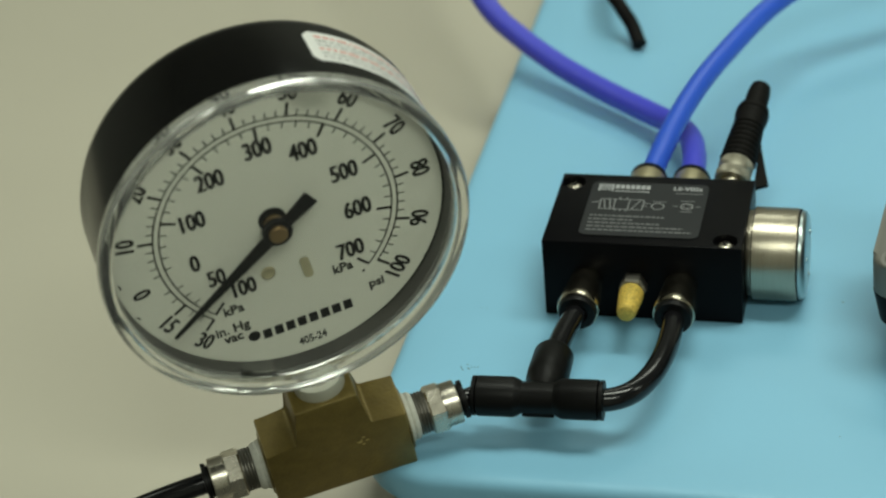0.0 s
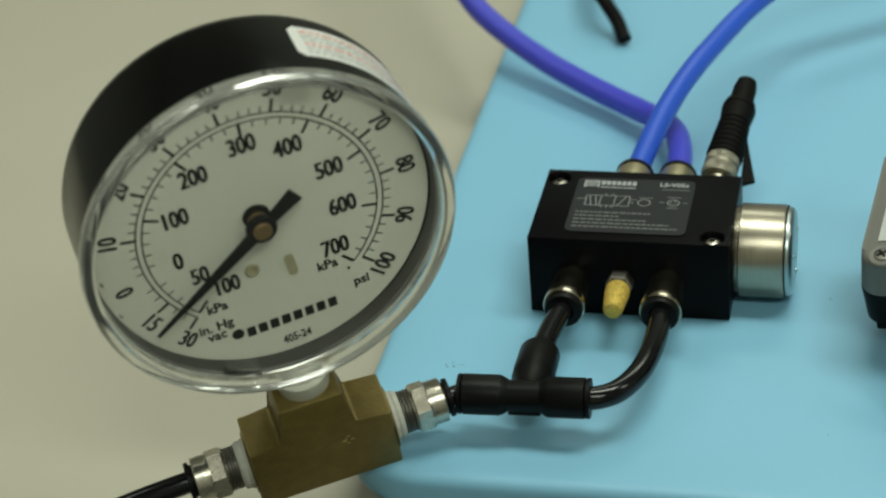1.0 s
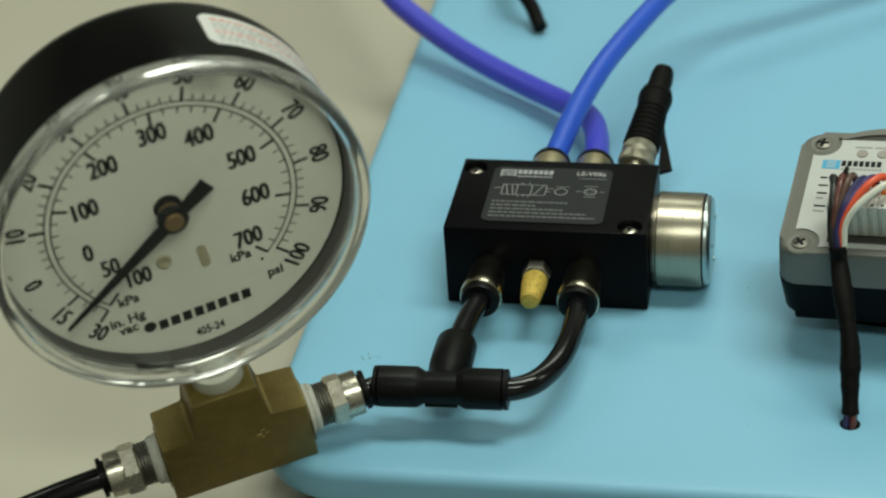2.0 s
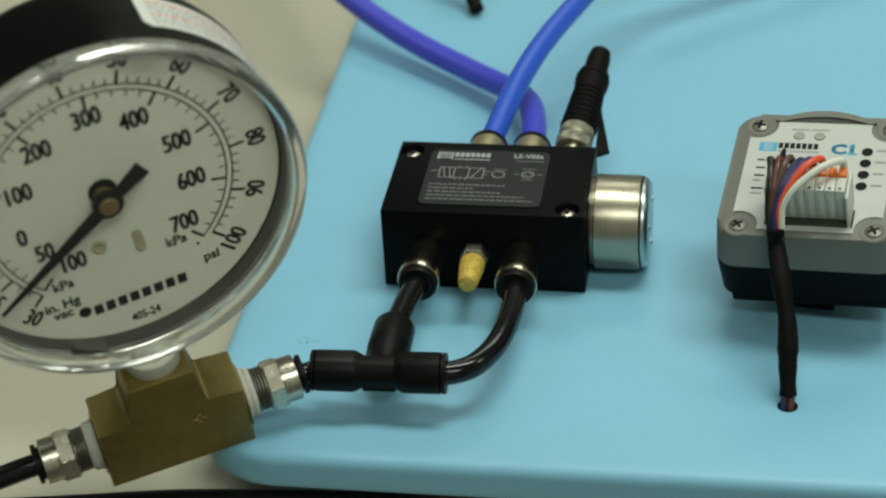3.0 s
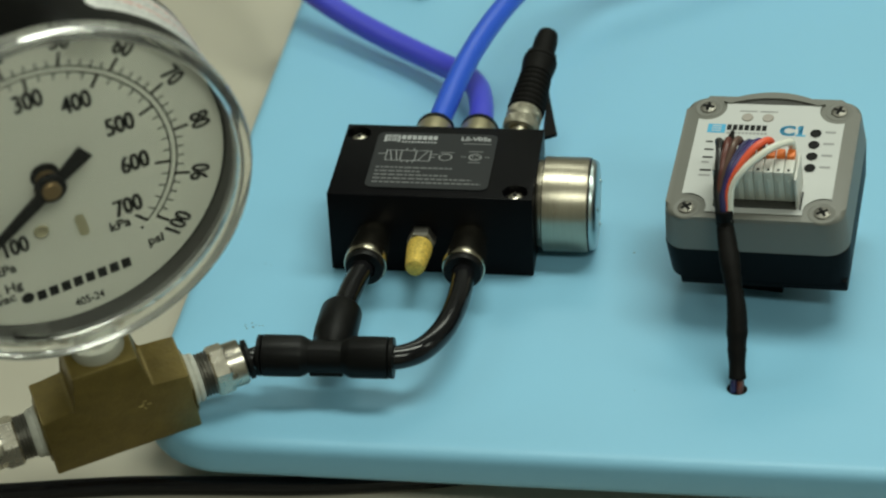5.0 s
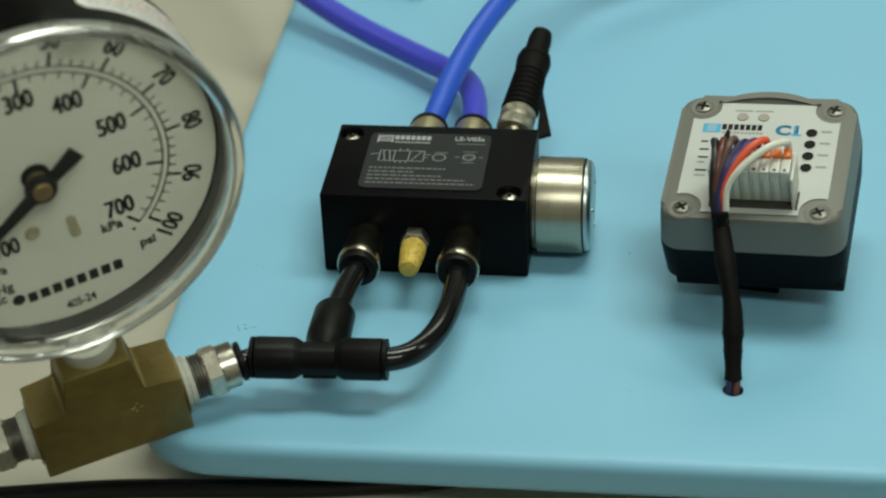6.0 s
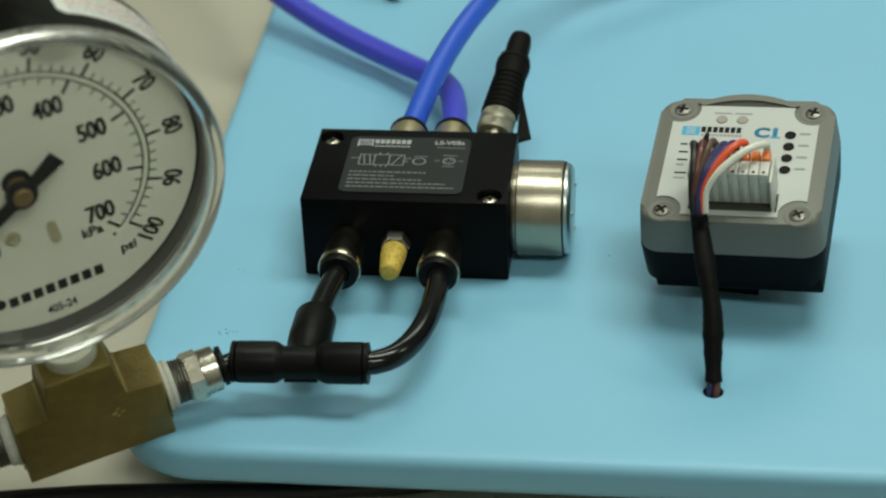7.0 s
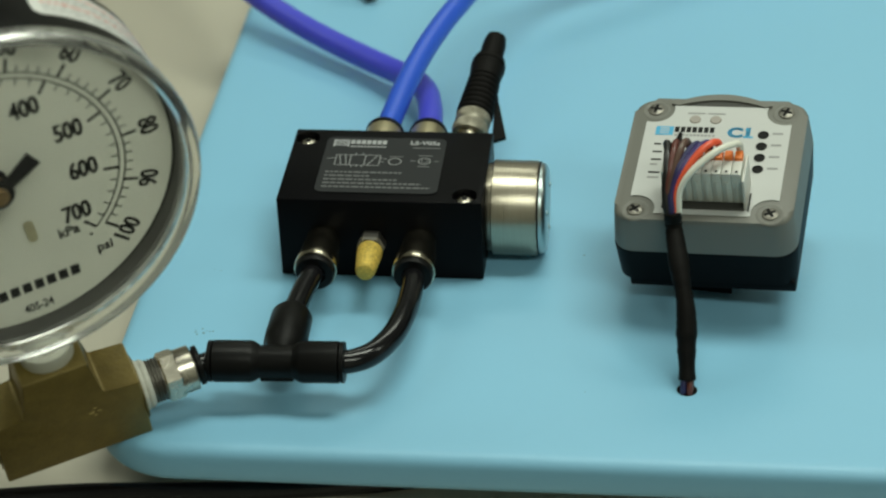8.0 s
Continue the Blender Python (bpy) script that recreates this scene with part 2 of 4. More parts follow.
board = thing("mounting_board", pose((BX0 + BX1) / 2, (BY0 + BY1) / 2, 0), "light blue plastic mounting board with rounded edges on the table", "board")


def rounded_slab(w, h, corner, r, n=16):
    """A slab of thickness 2 r with a full, slightly squared round edge."""
    bm = bmesh.new()
    rings = []
    for k in range(n + 1):
        a = math.pi * k / n
        inset = r * (1 - math.sin(a) ** 0.62)
        height = -r + r * math.copysign(abs(math.cos(a)) ** 0.62, math.cos(a))
        rings.append([bm.verts.new((x, y, height)) for x, y in rounded(w - 2 * inset, h - 2 * inset, corner - inset, 12)])
    for p, q in zip(rings, rings[1:]):
        for i in range(len(p)):
            j = (i + 1) % len(p)
            bm.faces.new((p[i], p[j], q[j], q[i]))
    bm.faces.new(rings[0])
    bm.faces.new(rings[-1][::-1])
    return bm


part("slab", rounded_slab(BX1 - BX0, BY1 - BY0, 0.028, 0.0069), M_BOARD, board)
for sx in (-0.22, 0.22):
    for sy in (-0.2, 0.2):
        part("foot", lathe([(0, -0.026), (0.011, -0.026), (0.013, -0.024), (0.013, -0.0134), (0, -0.0134)], 20), M_RUBBER, board, m=pose(sx, sy, 0))

# ---- the valve ----
VW, VD, VH = 0.068, 0.046, 0.0302
valve = thing("pneumatic_valve", pose(0, 0, 0), "black anodised valve block with a grey printed label on the board", "valve")


POCKETS = ((0.0047, 0.0398), (0.0620, 0.0046))


def pocketed_block():
    """The block with two round screw pockets sunk into its top."""
    solid = box(0.0, VW, 0.0, VD, 0.0004, VH, 0.0005, 2)
    drill = bmesh.new()
    for x, y in POCKETS:
        join(drill, lathe([(0, VH - 0.0028), (0.0042, VH - 0.0028), (0.0042, VH + 0.002), (0, VH + 0.002)], 28, None))
        bmesh.ops.translate(drill, vec=(x, y, 0), verts=[v for v in drill.verts if not v.tag])
        for v in drill.verts:
            v.tag = True
    pieces = []
    for bm in (solid, drill):
        me = bpy.data.meshes.new("block_form")
        bmesh.ops.recalc_face_normals(bm, faces=bm.faces[:])
        bm.to_mesh(me)
        ob = bpy.data.objects.new("block_form", me)
        scene.collection.objects.link(ob)
        pieces.append(ob)
    cut = pieces[0].modifiers.new("pockets", "BOOLEAN")
    cut.operation, cut.object, cut.solver = "DIFFERENCE", pieces[1], "EXACT"
    deps = bpy.context.evaluated_depsgraph_get()
    out = bmesh.new()
    out.from_mesh(pieces[0].evaluated_get(deps).to_mesh())
    for ob in pieces:
        me = ob.data
        bpy.data.objects.remove(ob)
        bpy.data.meshes.remove(me)
    return out


part("body", pocketed_block(), M_BLACK, valve)


def screw(parent, m, r=0.0023, cross=True, name="screw"):
    ob = part(name, lathe([(0, 0.0006), (r * 0.7, 0.0006), (r, 0.0002), (r, -0.0004), (0, -0.0004)], 20), M_SCREW, parent, "small steel screw", m)
    bm = bmesh.new()
    for a in ((r * 0.74, r * 0.20), (r * 0.20, r * 0.74)):
        box(-a[0], a[0], -a[1], a[1], 0.00055, 0.00066, bm=bm)
    part("slot", bm, M_INK, ob, smooth=0)
    return ob


for sx, sy in POCKETS:
    head = part("cap_screw", lathe([(0, 0.0012), (0.0012, 0.0011), (0.0022, 0.0008), (0.0029, 0.0002), (0.0030, -0.0004), (0, -0.0004)], 28), M_CHROME, valve, "bright domed steel screw", pose(sx, sy, VH - 0.0022, rz=25))
    part("socket", lathe([(0, 0.00128), (0.0010, 0.00128), (0.0010, 0.0008), (0, 0.0008)], 6), M_INK, head, smooth=0)

LX, LY, LW, LH = 0.0323, 0.0224, 0.0410, 0.0358
plate = part("label_plate", prism(rounded(LW, LH, 0.0028), 0, 0.0002), M_LABEL, valve, "grey printed label film", pose(LX, LY, VH + 0.0002), smooth=0)
zt = 0.00024
part("maker_mark", bars([(-0.0176, -0.0132, 0.0121 + k * 0.0013, 0.0127 + k * 0.0013) for k in range(3)] + [(-0.0181, -0.0174, 0.0114, 0.0160), (-0.0132, -0.0127, 0.0114, 0.0160), (-0.0174, -0.0132, 0.0156, 0.0160)], zt), M_PRINT, plate, smooth=0)
part("maker_name", bars([(-0.0122 + k * 0.00180, -0.0122 + k * 0.00180 + 0.0014, 0.0133, 0.0159) for k in range(7)], zt), M_PRINT, plate, smooth=0)
part("maker_line_bar", bars([(-0.0120 + k * 0.00112, -0.0120 + k * 0.00112 + 0.0008, 0.0112, 0.0120) for k in range(11)], zt), M_PRINT, plate, smooth=0)
writing("model_text", "LS-V05s", 0.0034, M_PRINT, plate, pose(0.0132, 0.0146, zt), 0.00008, 0.92)
part("number_bar", bars([(0.0092, 0.0188, 0.0111, 0.0117)], zt), M_PRINTD, plate, smooth=0)


def line_art(segs, w, z):
    bm = bmesh.new()
    for (x0, y0), (x1, y1) in segs:
        a = math.atan2(y1 - y0, x1 - x0)
        n = Vector((-math.sin(a), math.cos(a), 0)) * w / 2
        p, q = Vector((x0, y0, z)), Vector((x1, y1, z))
        bm.faces.new([bm.verts.new(v) for v in (p - n, q - n, q + n, p + n)])
    return bm


def ring_art(cx, cy, r, w, z, n=24):
    bm = bmesh.new()
    vs = [[bm.verts.new((cx + (r + s * w / 2) * math.cos(2 * math.pi * k / n), cy + (r + s * w / 2) * math.sin(2 * math.pi * k / n), z)) for k in range(n)] for s in (-1, 1)]
    for k in range(n):
        j = (k + 1) % n
        bm.faces.new((vs[0][k], vs[1][k], vs[1][j], vs[0][j]))
    return bm


sx0, sy0, sw, sh = -0.0160, -0.0006, 0.0050, 0.0066
segs = []
for k in range(3):
    a = sx0 + k * sw
    segs += [((a, sy0), (a + sw, sy0)), ((a, sy0 + sh), (a + sw, sy0 + sh)), ((a, sy0), (a, sy0 + sh))]
segs += [((sx0 + 3 * sw, sy0), (sx0 + 3 * sw, sy0 + sh)), ((sx0 + 0.001, sy0 + sh), (sx0 + 0.0022, sy0)), ((sx0 + 0.004, sy0), (sx0 + 0.003, sy0 + sh)),
         ((sx0 + 2 * sw + 0.001, sy0), (sx0 + 2 * sw + 0.004, sy0 + sh)), ((sx0 - 0.003, sy0 + 0.004), (sx0, sy0 + 0.0045)), ((sx0 + 3 * sw, sy0 + 0.0045), (sx0 + 3 * sw + 0.0025, sy0 + 0.0045)),
         ((sx0 + 3 * sw, sy0 + 0.0025), (sx0 + 3 * sw + 0.0015, sy0 + 0.0025)), ((sx0 + 0.0065, sy0 + sh), (sx0 + 0.0065, sy0 + sh + 0.0014)), ((sx0 + 0.0090, sy0 + sh), (sx0 + 0.0090, sy0 + sh + 0.0014)),
         ((sx0 + 0.0058, sy0), (sx0 + 0.0058, sy0 - 0.0013)), ((sx0 + 0.0076, sy0), (sx0 + 0.0076, sy0 - 0.0013)), ((sx0 + 0.0094, sy0), (sx0 + 0.0094, sy0 - 0.0013))]
art = line_art(segs, 0.00036, zt)
join(art, ring_art(0.0042, 0.0022, 0.0021, 0.0004, zt))
part("circuit_drawing", art, M_PRINTM, plate, smooth=0)
pins = ring_art(0.0142, 0.0028, 0.0020, 0.0004, zt)
for k in range(5):
    a = 2 * math.pi * k / 5
    join(pins, ring_art(0.0142 + 0.0011 * math.cos(a), 0.0028 + 0.0011 * math.sin(a), 0.00022, 0.0002, zt, 8))
part("pin_drawing", pins, M_PRINTM, plate, smooth=0)
part("pin_word", bars([(0.0118, 0.0166, 0.0060, 0.0066), (0.0122, 0.0162, -0.0010, -0.0004), (0.0094, 0.0112, 0.0025, 0.0031), (0.0174, 0.0190, 0.0025, 0.0031), (0.0022, 0.0068, 0.0050, 0.0056)], zt), M_PRINTD, plate, smooth=0)
rnd = random.Random(4)
rows = []
for k, (a, b) in enumerate(((-0.0184, 0.0074), (-0.0184, -0.0032), (-0.0184, 0.0063), (-0.0184, 0.0146), (-0.0184, 0.0178))):
    x = a
    while x < b:
        w = rnd.uniform(0.0008, 0.0026)
        y = -0.0052 - k * 0.00235
        rows.append((x, min(b, x + w), y - 0.0005, y + 0.0005))
        x += w + 0.0004
part("notice_print", bars(rows, zt), M_PRINTD, plate, smooth=0)


def push_fitting(parent, m, r=0.0070, length=0.018, tube=0.004, metal=None, stepped=False):
    """Round nickel push-in fitting along its z, with a black collet."""
    L = length
    if stepped:
        prof = [(0, -0.004), (r * 0.80, -0.004), (r * 0.80, 0.0040), (r * 0.83, 0.0046), (r * 0.98, L - 0.0035), (r, L - 0.0028), (r, L - 0.0008), (r * 0.985, L - 0.0002), (r * 0.95, L), (0, L - 0.0004)]
    else:
        prof = [(0, -0.004), (r * 0.86, -0.004), (r * 0.86, 0.001), (r, 0.0018), (r, L - 0.0008), (r * 0.985, L - 0.0002), (r * 0.95, L), (0, L - 0.0004)]
    ob = part("push_fitting", lathe(prof, 40), metal or M_NICKEL, parent, "nickel push-in tube fitting", m)
    w = 0.90 if stepped else 1.03
    part("collet", lathe([(r * w, L - 0.0003), (r * w, L + 0.0016), (r * w * 0.94, L + 0.0022), (tube * 1.2, L + 0.0024), (tube * 1.02, L - 0.001)], 40), M_FIT, ob, "black release collet")
    return ob


PORT_L, PORT_R = (0.0150, 0.0148), (0.0472, 0.0148)
for px_, pz_ in (PORT_L, PORT_R):
    push_fitting(valve, frame_of((px_, 0, pz_), (0, -1, 0)), 0.0071, 0.0188, 0.0031, stepped=True)
for px_ in (0.0286, 0.0441):
    push_fitting(valve, frame_of((px_, VD, 0.0222), (0, 1, 0)), 0.0066, 0.0100, 0.0043, M_PALE)

# sintered bronze silencer between the front ports
sil = part("silencer", lathe([(0, -0.002), (0.0044, -0.002), (0.0048, -0.0014), (0.0048, 0.0040), (0.0042, 0.0046), (0, 0.0046)], 6), M_SCREW, valve, "bronze exhaust silencer", frame_of((0.0313, 0, 0.0145), (0, -1, 0)), smooth=20)
part("hex_collar", lathe([(0.0036, 0.0044), (0.0037, 0.0056), (0.0030, 0.0060), (0, 0.0060)], 24), M_NICKEL, sil)
part("bronze_cone", lathe([(0.0030, 0.0054), (0.0042, 0.0062), (0.0042, 0.0088), (0.0033, 0.0178), (0.0029, 0.0190), (0.0016, 0.0195), (0, 0.0196)], 24), M_BRONZE, sil, "porous bronze cone")

# round steel motor on the end
CR, CY_, CZ_ = 0.0160, 0.0202, 0.0164
motor = part("motor_can", lathe([(0, 0.0018), (CR - 0.0004, 0.0018), (CR, 0.0022), (CR, 0.0166), (CR - 0.0003, 0.0171), (CR - 0.0012, 0.0173)], 64), M_STEEL, valve, "turned steel motor can", frame_of((VW + 0.0002, CY_, CZ_), (1, 0, 0)))
part("flange", lathe([(0, 0), (CR - 0.0014, 0), (CR - 0.0012, 0.0004), (CR - 0.0012, 0.0019), (0, 0.0019)], 64), M_STEEL, motor)
part("end_cap", lathe([(CR - 0.0012, 0.0173), (CR - 0.0007, 0.0176), (CR - 0.0007, 0.0184), (CR - 0.0012, 0.0193), (CR - 0.0022, 0.0199), (CR - 0.0036, 0.0201), (0, 0.0201)], 64), M_ZINC, motor, "zinc plated end cap")
part("band", lathe([(CR - 0.0014, 0.01726), (CR - 0.0003, 0.01726), (CR - 0.0004, 0.01762), (CR - 0.0014, 0.01762)], 64), M_INK, motor)
for k in range(3):
    a = radians(40 + 120 * k)
    part("cap_screw", lathe([(0, 0.0008), (0.0008, 0.0003), (0.0010, 0.0002), (0.0010, 0), (0, 0)], 12), M_ZINC, motor, m=pose(0.0085 * math.cos(a), 0.0085 * math.sin(a), 0.0201))

# ---- the round cable connector at the back of the valve ----
plug = thing("cable_connector", frame_of((0.0572, VD, 0.0205), (0.145, 1, 0.36)), "black ribbed cable plug with a knurled nickel ring on the valve", "connector")
part("thread", lathe([(0, -0.002), (0.0047, -0.002), (0.0047, 0.0060), (0.0042, 0.0064), (0.0042, 0.0110), (0, 0.0110)], 32), M_NICKEL, plug)


def knurled(r, z0, z1, n=36):
    bm = bmesh.new()
    zs = [z0, z0 + 0.0007] + [z0 + 0.0007 + (z1 - z0 - 0.0014) * k / 6 for k in range(1, 6)] + [z1 - 0.0007, z1]
    rings = []
    for i, z in enumerate(zs):
        edge = i in (0, len(zs) - 1)
        rings.append([bm.verts.new(((r - (0.0006 if edge else (0 if (k % 2 == 0 and i % 2 == 0) else 0.0004))) * math.cos(2 * math.pi * k / (2 * n)), (r - (0.0006 if edge else (0 if (k % 2 == 0 and i % 2 == 0) else 0.0004))) * math.sin(2 * math.pi * k / (2 * n)), z)) for k in range(2 * n)])
    for a, b in zip(rings, rings[1:]):
        for k in range(2 * n):
            j = (k + 1) % (2 * n)
            bm.faces.new((a[k], a[j], b[j], b[k]))
    bm.faces.new(rings[0][::-1])
    bm.faces.new(rings[-1])
    return bm


part("knurled_ring", knurled(0.0065, 0.0096, 0.0140, 40), M_KNURL, plug, "knurled nickel ring", smooth=0)
part("knurled_ring", knurled(0.0064, 0.0145, 0.0184, 40), M_KNURL, plug, "knurled nickel ring", smooth=0)
part("ring_groove", lathe([(0, 0.0136), (0.0058, 0.0136), (0.0058, 0.0149), (0, 0.0149)], 32), M_KNURL, plug)
prof = [(0.0048, 0.0180), (0.0058, 0.0184)]
z = 0.0186
while z < 0.0330:
    slim = (z - 0.0186) * 0.055
    prof += [(0.0062 - slim, z), (0.0066 - slim, z + 0.0006), (0.0066 - slim, z + 0.0013), (0.0056 - slim, z + 0.0019)]
    z += 0.0024
prof += [(0.0055, z), (0.0057, z + 0.002), (0.0061, z + 0.0050), (0.0062, z + 0.0060), (0.0057, z + 0.0066), (0.0061, z + 0.0074), (0.0056, z + 0.0082), (0.0055, z + 0.0096), (0.0043, z + 0.0104), (0.0042, z + 0.0170), (0.0036, z + 0.0204), (0.0022, z + 0.0214), (0, z + 0.0216)]
part("grip", lathe(prof, 32), M_RUBBER, plug, "ribbed black rubber grip")
tail = bmesh.new()
tail_ring = [(-0.0040, 0.036), (-0.0062, 0.029), (-0.0122, 0.0130), (-0.0076, 0.0105)]
front_side = [tail.verts.new((x, -0.0046, z)) for x, z in tail_ring]
rear_side = [tail.verts.new((x, -0.0030, z)) for x, z in tail_ring]
tail.faces.new(front_side)
tail.faces.new(rear_side[::-1])
for k in range(4):
    tail.faces.new((front_side[k], front_side[(k + 1) % 4], rear_side[(k + 1) % 4], rear_side[k]))
part("tape_end", tail, M_RUBBER, plug, smooth=0)

# ---- tubes ----
Z_T = 0.0150
TEE = (0.0109, -0.0700, Z_T)
tube_tee = thing("tube_tee", pose(*TEE, 0, 0, 2.0), "black plastic push-in tee between the tubes", "tube fitting")


part("hub", lathe([(0, -0.008), (0.0050, -0.008), (0.0052, 0), (0.0050, 0.008), (0, 0.008)], 32), M_FIT, tube_tee, m=frame_of((0, 0, 0), (1, 0, 0)))
for side in (-1, 1):
    arm = part("barrel", lathe([(0, 0.0050), (0.0050, 0.0050), (0.0062, 0.0070), (0.0065, 0.0080), (0.0065, 0.0192), (0.0058, 0.0196), (0, 0.0196)], 40), M_FIT, tube_tee, m=frame_of((0, 0, 0), (side, 0, 0)))
    part("collet", lathe([(0.0034, 0.0196), (0.0064, 0.0198), (0.0064, 0.0210), (0.0036, 0.0212)], 40), M_FIT, arm)
arm = part("barrel", lathe([(0, 0.0020), (0.0050, 0.0020), (0.0054, 0.0062), (0.0066, 0.0086), (0.0068, 0.0130), (0.0066, 0.0232), (0.0060, 0.0245), (0.0042, 0.0268), (0, 0.0268)], 40), M_FIT, tube_tee, m=frame_of((0.0010, 0, 0), (0.03, 1, 0)))
part("web", box(-0.0052, 0.0052, -0.003, 0.004, -0.0056, -0.0042, 0.0004), M_FIT, tube_tee)

TR = 0.0031


def tube(name, pts, r, mat, label, category="tube", steps=8):
    return tagged(part(name, sweep(pts, r, 24, steps), mat), label, category)


tube("air_tube", [(0.0118, -0.0480, Z_T), (0.0121, -0.041, Z_T), (0.0130, -0.031, 0.0150), (0.0145, -0.021, 0.0149), (0.0150, -0.0150, 0.0148), (0.0150, -0.010, 0.0148)], TR * 1.20, M_TUBE, "short black air tube from tee to valve port")
tube("air_tube", [(0.0273, -0.0694, Z_T), (0.0338, -0.0686, Z_T), (0.0400, -0.0640, Z_T), (0.0447, -0.0545, 0.0150), (0.0472, -0.0420, 0.0150), (0.0478, -0.0290, 0.0149), (0.0473, -0.0180, 0.0148), (0.0472, -0.010, 0.0148)], TR * 1.20, M_TUBE, "bent black air tube looping from tee to valve port")

# blue supply tubes behind the valve
tube("supply_tube", [(0.0286, 0.046, 0.0222), (0.0288, 0.054, 0.0224), (0.0302, 0.0649, 0.0245), (0.0330, 0.0789, 0.0282), (0.0365, 0.0948, 0.0312), (0.0412, 0.1126, 0.0335), (0.0476, 0.1328, 0.0350), (0.0600, 0.1690, 0.0358), (0.074, 0.195, 0.0355), (0.100, 0.215, 0.0355), (0.130, 0.236, 0.034), (0.18, 0.275, 0.026), (0.25, 0.35, 0.012), (0.30, 0.42, 0.006)], 0.0041, M_BLUE, "glossy blue air supply tube rising behind the valve")
tube("supply_tube", [(0.0441, 0.046, 0.0222), (0.0441, 0.057, 0.0222), (0.0433, 0.0688, 0.0213), (0.0415, 0.0837, 0.0188), (0.0377, 0.1017, 0.0150), (0.0315, 0.1159, 0.0118), (0.0223, 0.1266, 0.0098), (0.0075, 0.1393, 0.0094), (-0.0075, 0.1510, 0.0102), (-0.0232, 0.1636, 0.0120), (-0.0405, 0.1775, 0.0160), (-0.0572, 0.1930, 0.0220), (-0.072, 0.216, 0.0310), (-0.095, 0.262, 0.0480), (-0.135, 0.34, 0.0640), (-0.20, 0.44, 0.0520), (-0.28, 0.54, 0.0100), (-0.33, 0.60, -0.0200), (-0.37, 0.65, -0.0215)], 0.0045, M_VIOLET, "violet-blue air tube curving away behind the valve")

# black cable end behind, and cables on the table in front of the board
tube("black_cable", [(0.0040, 0.2010, 0.0030), (0.0022, 0.2045, 0.0050), (-0.0004, 0.2087, 0.0085), (-0.0053, 0.2132, 0.0140), (-0.012, 0.225, 0.018), (-0.016, 0.26, 0.016), (-0.012, 0.32, 0.008), (0.0, 0.40, 0.0032)], 0.0030, M_RUBBER, "black cable end lying on the blue board", "cable")
tube("black_cable", [(-0.34, -0.1130, -0.0229), (-0.22, -0.1110, -0.0229), (-0.15, -0.1060, -0.0229), (-0.10, -0.0990, -0.0229), (-0.06, -0.0920, -0.0229), (-0.042, -0.0898, -0.0229), (-0.020, -0.0882, -0.0229), (0.003, -0.0865, -0.0229), (0.030, -0.0825, -0.0229), (0.06, -0.0755, -0.0229), (0.12, -0.056, -0.0229), (0.25, -0.01, -0.0229)], 0.0031, M_TUBE, "glossy black cable lying on the table under the board edge", "cable")

# ---- the pressure gauge ----
GX, GY, GN = Vector((0.85761, 0.49471, 0.14062)), Vector((-0.05909, -0.17682, 0.98247)), Vector((0.51089, -0.85088, -0.12240))
GC = Vector((-0.05459, -0.10760, 0.09959))
G = Matrix.Translation(GC) @ Matrix((GX, GY, GN)).transposed().to_4x4()
gauge = thing("pressure_gauge", G, "round pressure gauge with white dial, black case and clear plastic cover", "gauge")
OFF = pose(0.0005, 0, 0)
part("case", lathe([(0, -0.0278), (0.0462, -0.0278), (0.0503, -0.0272), (0.0525, -0.0254), (0.0534, -0.0222), (0.0534, 0.0056), (0.0531, 0.0060), (0.0518, 0.0060), (0.0515, 0.0056), (0.0515, -0.0012), (0, -0.0012)], 96), M_CASE, gauge, "black enamelled steel case", OFF)
dial = part("dial", lathe([(0, -0.0010), (0.0507, -0.0010), (0.0507, 0.0), (0, 0.0)], 96), M_DIAL, gauge, "white printed dial", smooth=20)
part("inner_ring", lathe([(0.0508, 0.0002), (0.0514, 0.0002), (0.0514, 0.0050), (0.0511, 0.0050), (0.0509, 0.0012), (0.0508, 0.0002)], 96), M_RING, gauge, "dark grey ring round the dial", OFF)
window = part("window", lathe([(0, 0.0106), (0.0511, 0.0106), (0.0511, 0.0092), (0, 0.0092)], 128), M_CLEAR, gauge, "clear plastic window", OFF)
rim = part("rim", lathe([(0.0511, 0.0052), (0.0511, 0.0092), (0.0511, 0.0106), (0.0514, 0.0119), (0.0522, 0.0127), (0.0536, 0.0129), (0.0545, 0.0125), (0.0550, 0.0116), (0.0550, 0.0080), (0.0546, 0.0070), (0.0538, 0.0066), (0.0518, 0.0064), (0.0514, 0.0052), (0.0511, 0.0052)], 128), M_RIM, gauge, "worn clear plastic rim", OFF)
window.visible_shadow = False
rim.visible_shadow = False
for k in range(2):
    part("rim_tab", box(-0.0055, 0.0055, 0.0499, 0.0508, 0.0010, 0.0086, 0.0003), M_CLEAR, rim, m=pose(0, 0, 0, 0, 0, 158 + 180 * k))
K = 2.357


def polar(r, psi):
    a = radians(K * (psi - 42.65))
    return Vector((r * math.sin(a), r * math.cos(a), 0))


def arc(r, p0, p1, w, z, n=80):
    bm = bmesh.new()
    prev = None
    for k in range(n + 1):
        p = p0 + (p1 - p0) * k / n
        cur = [bm.verts.new(polar(r + s * w / 2, p) + Vector((0, 0, z))) for s in (-1, 1)]
        if prev:
            bm.faces.new((prev[0], prev[1], cur[1], cur[0]))
        prev = cur
    return bm


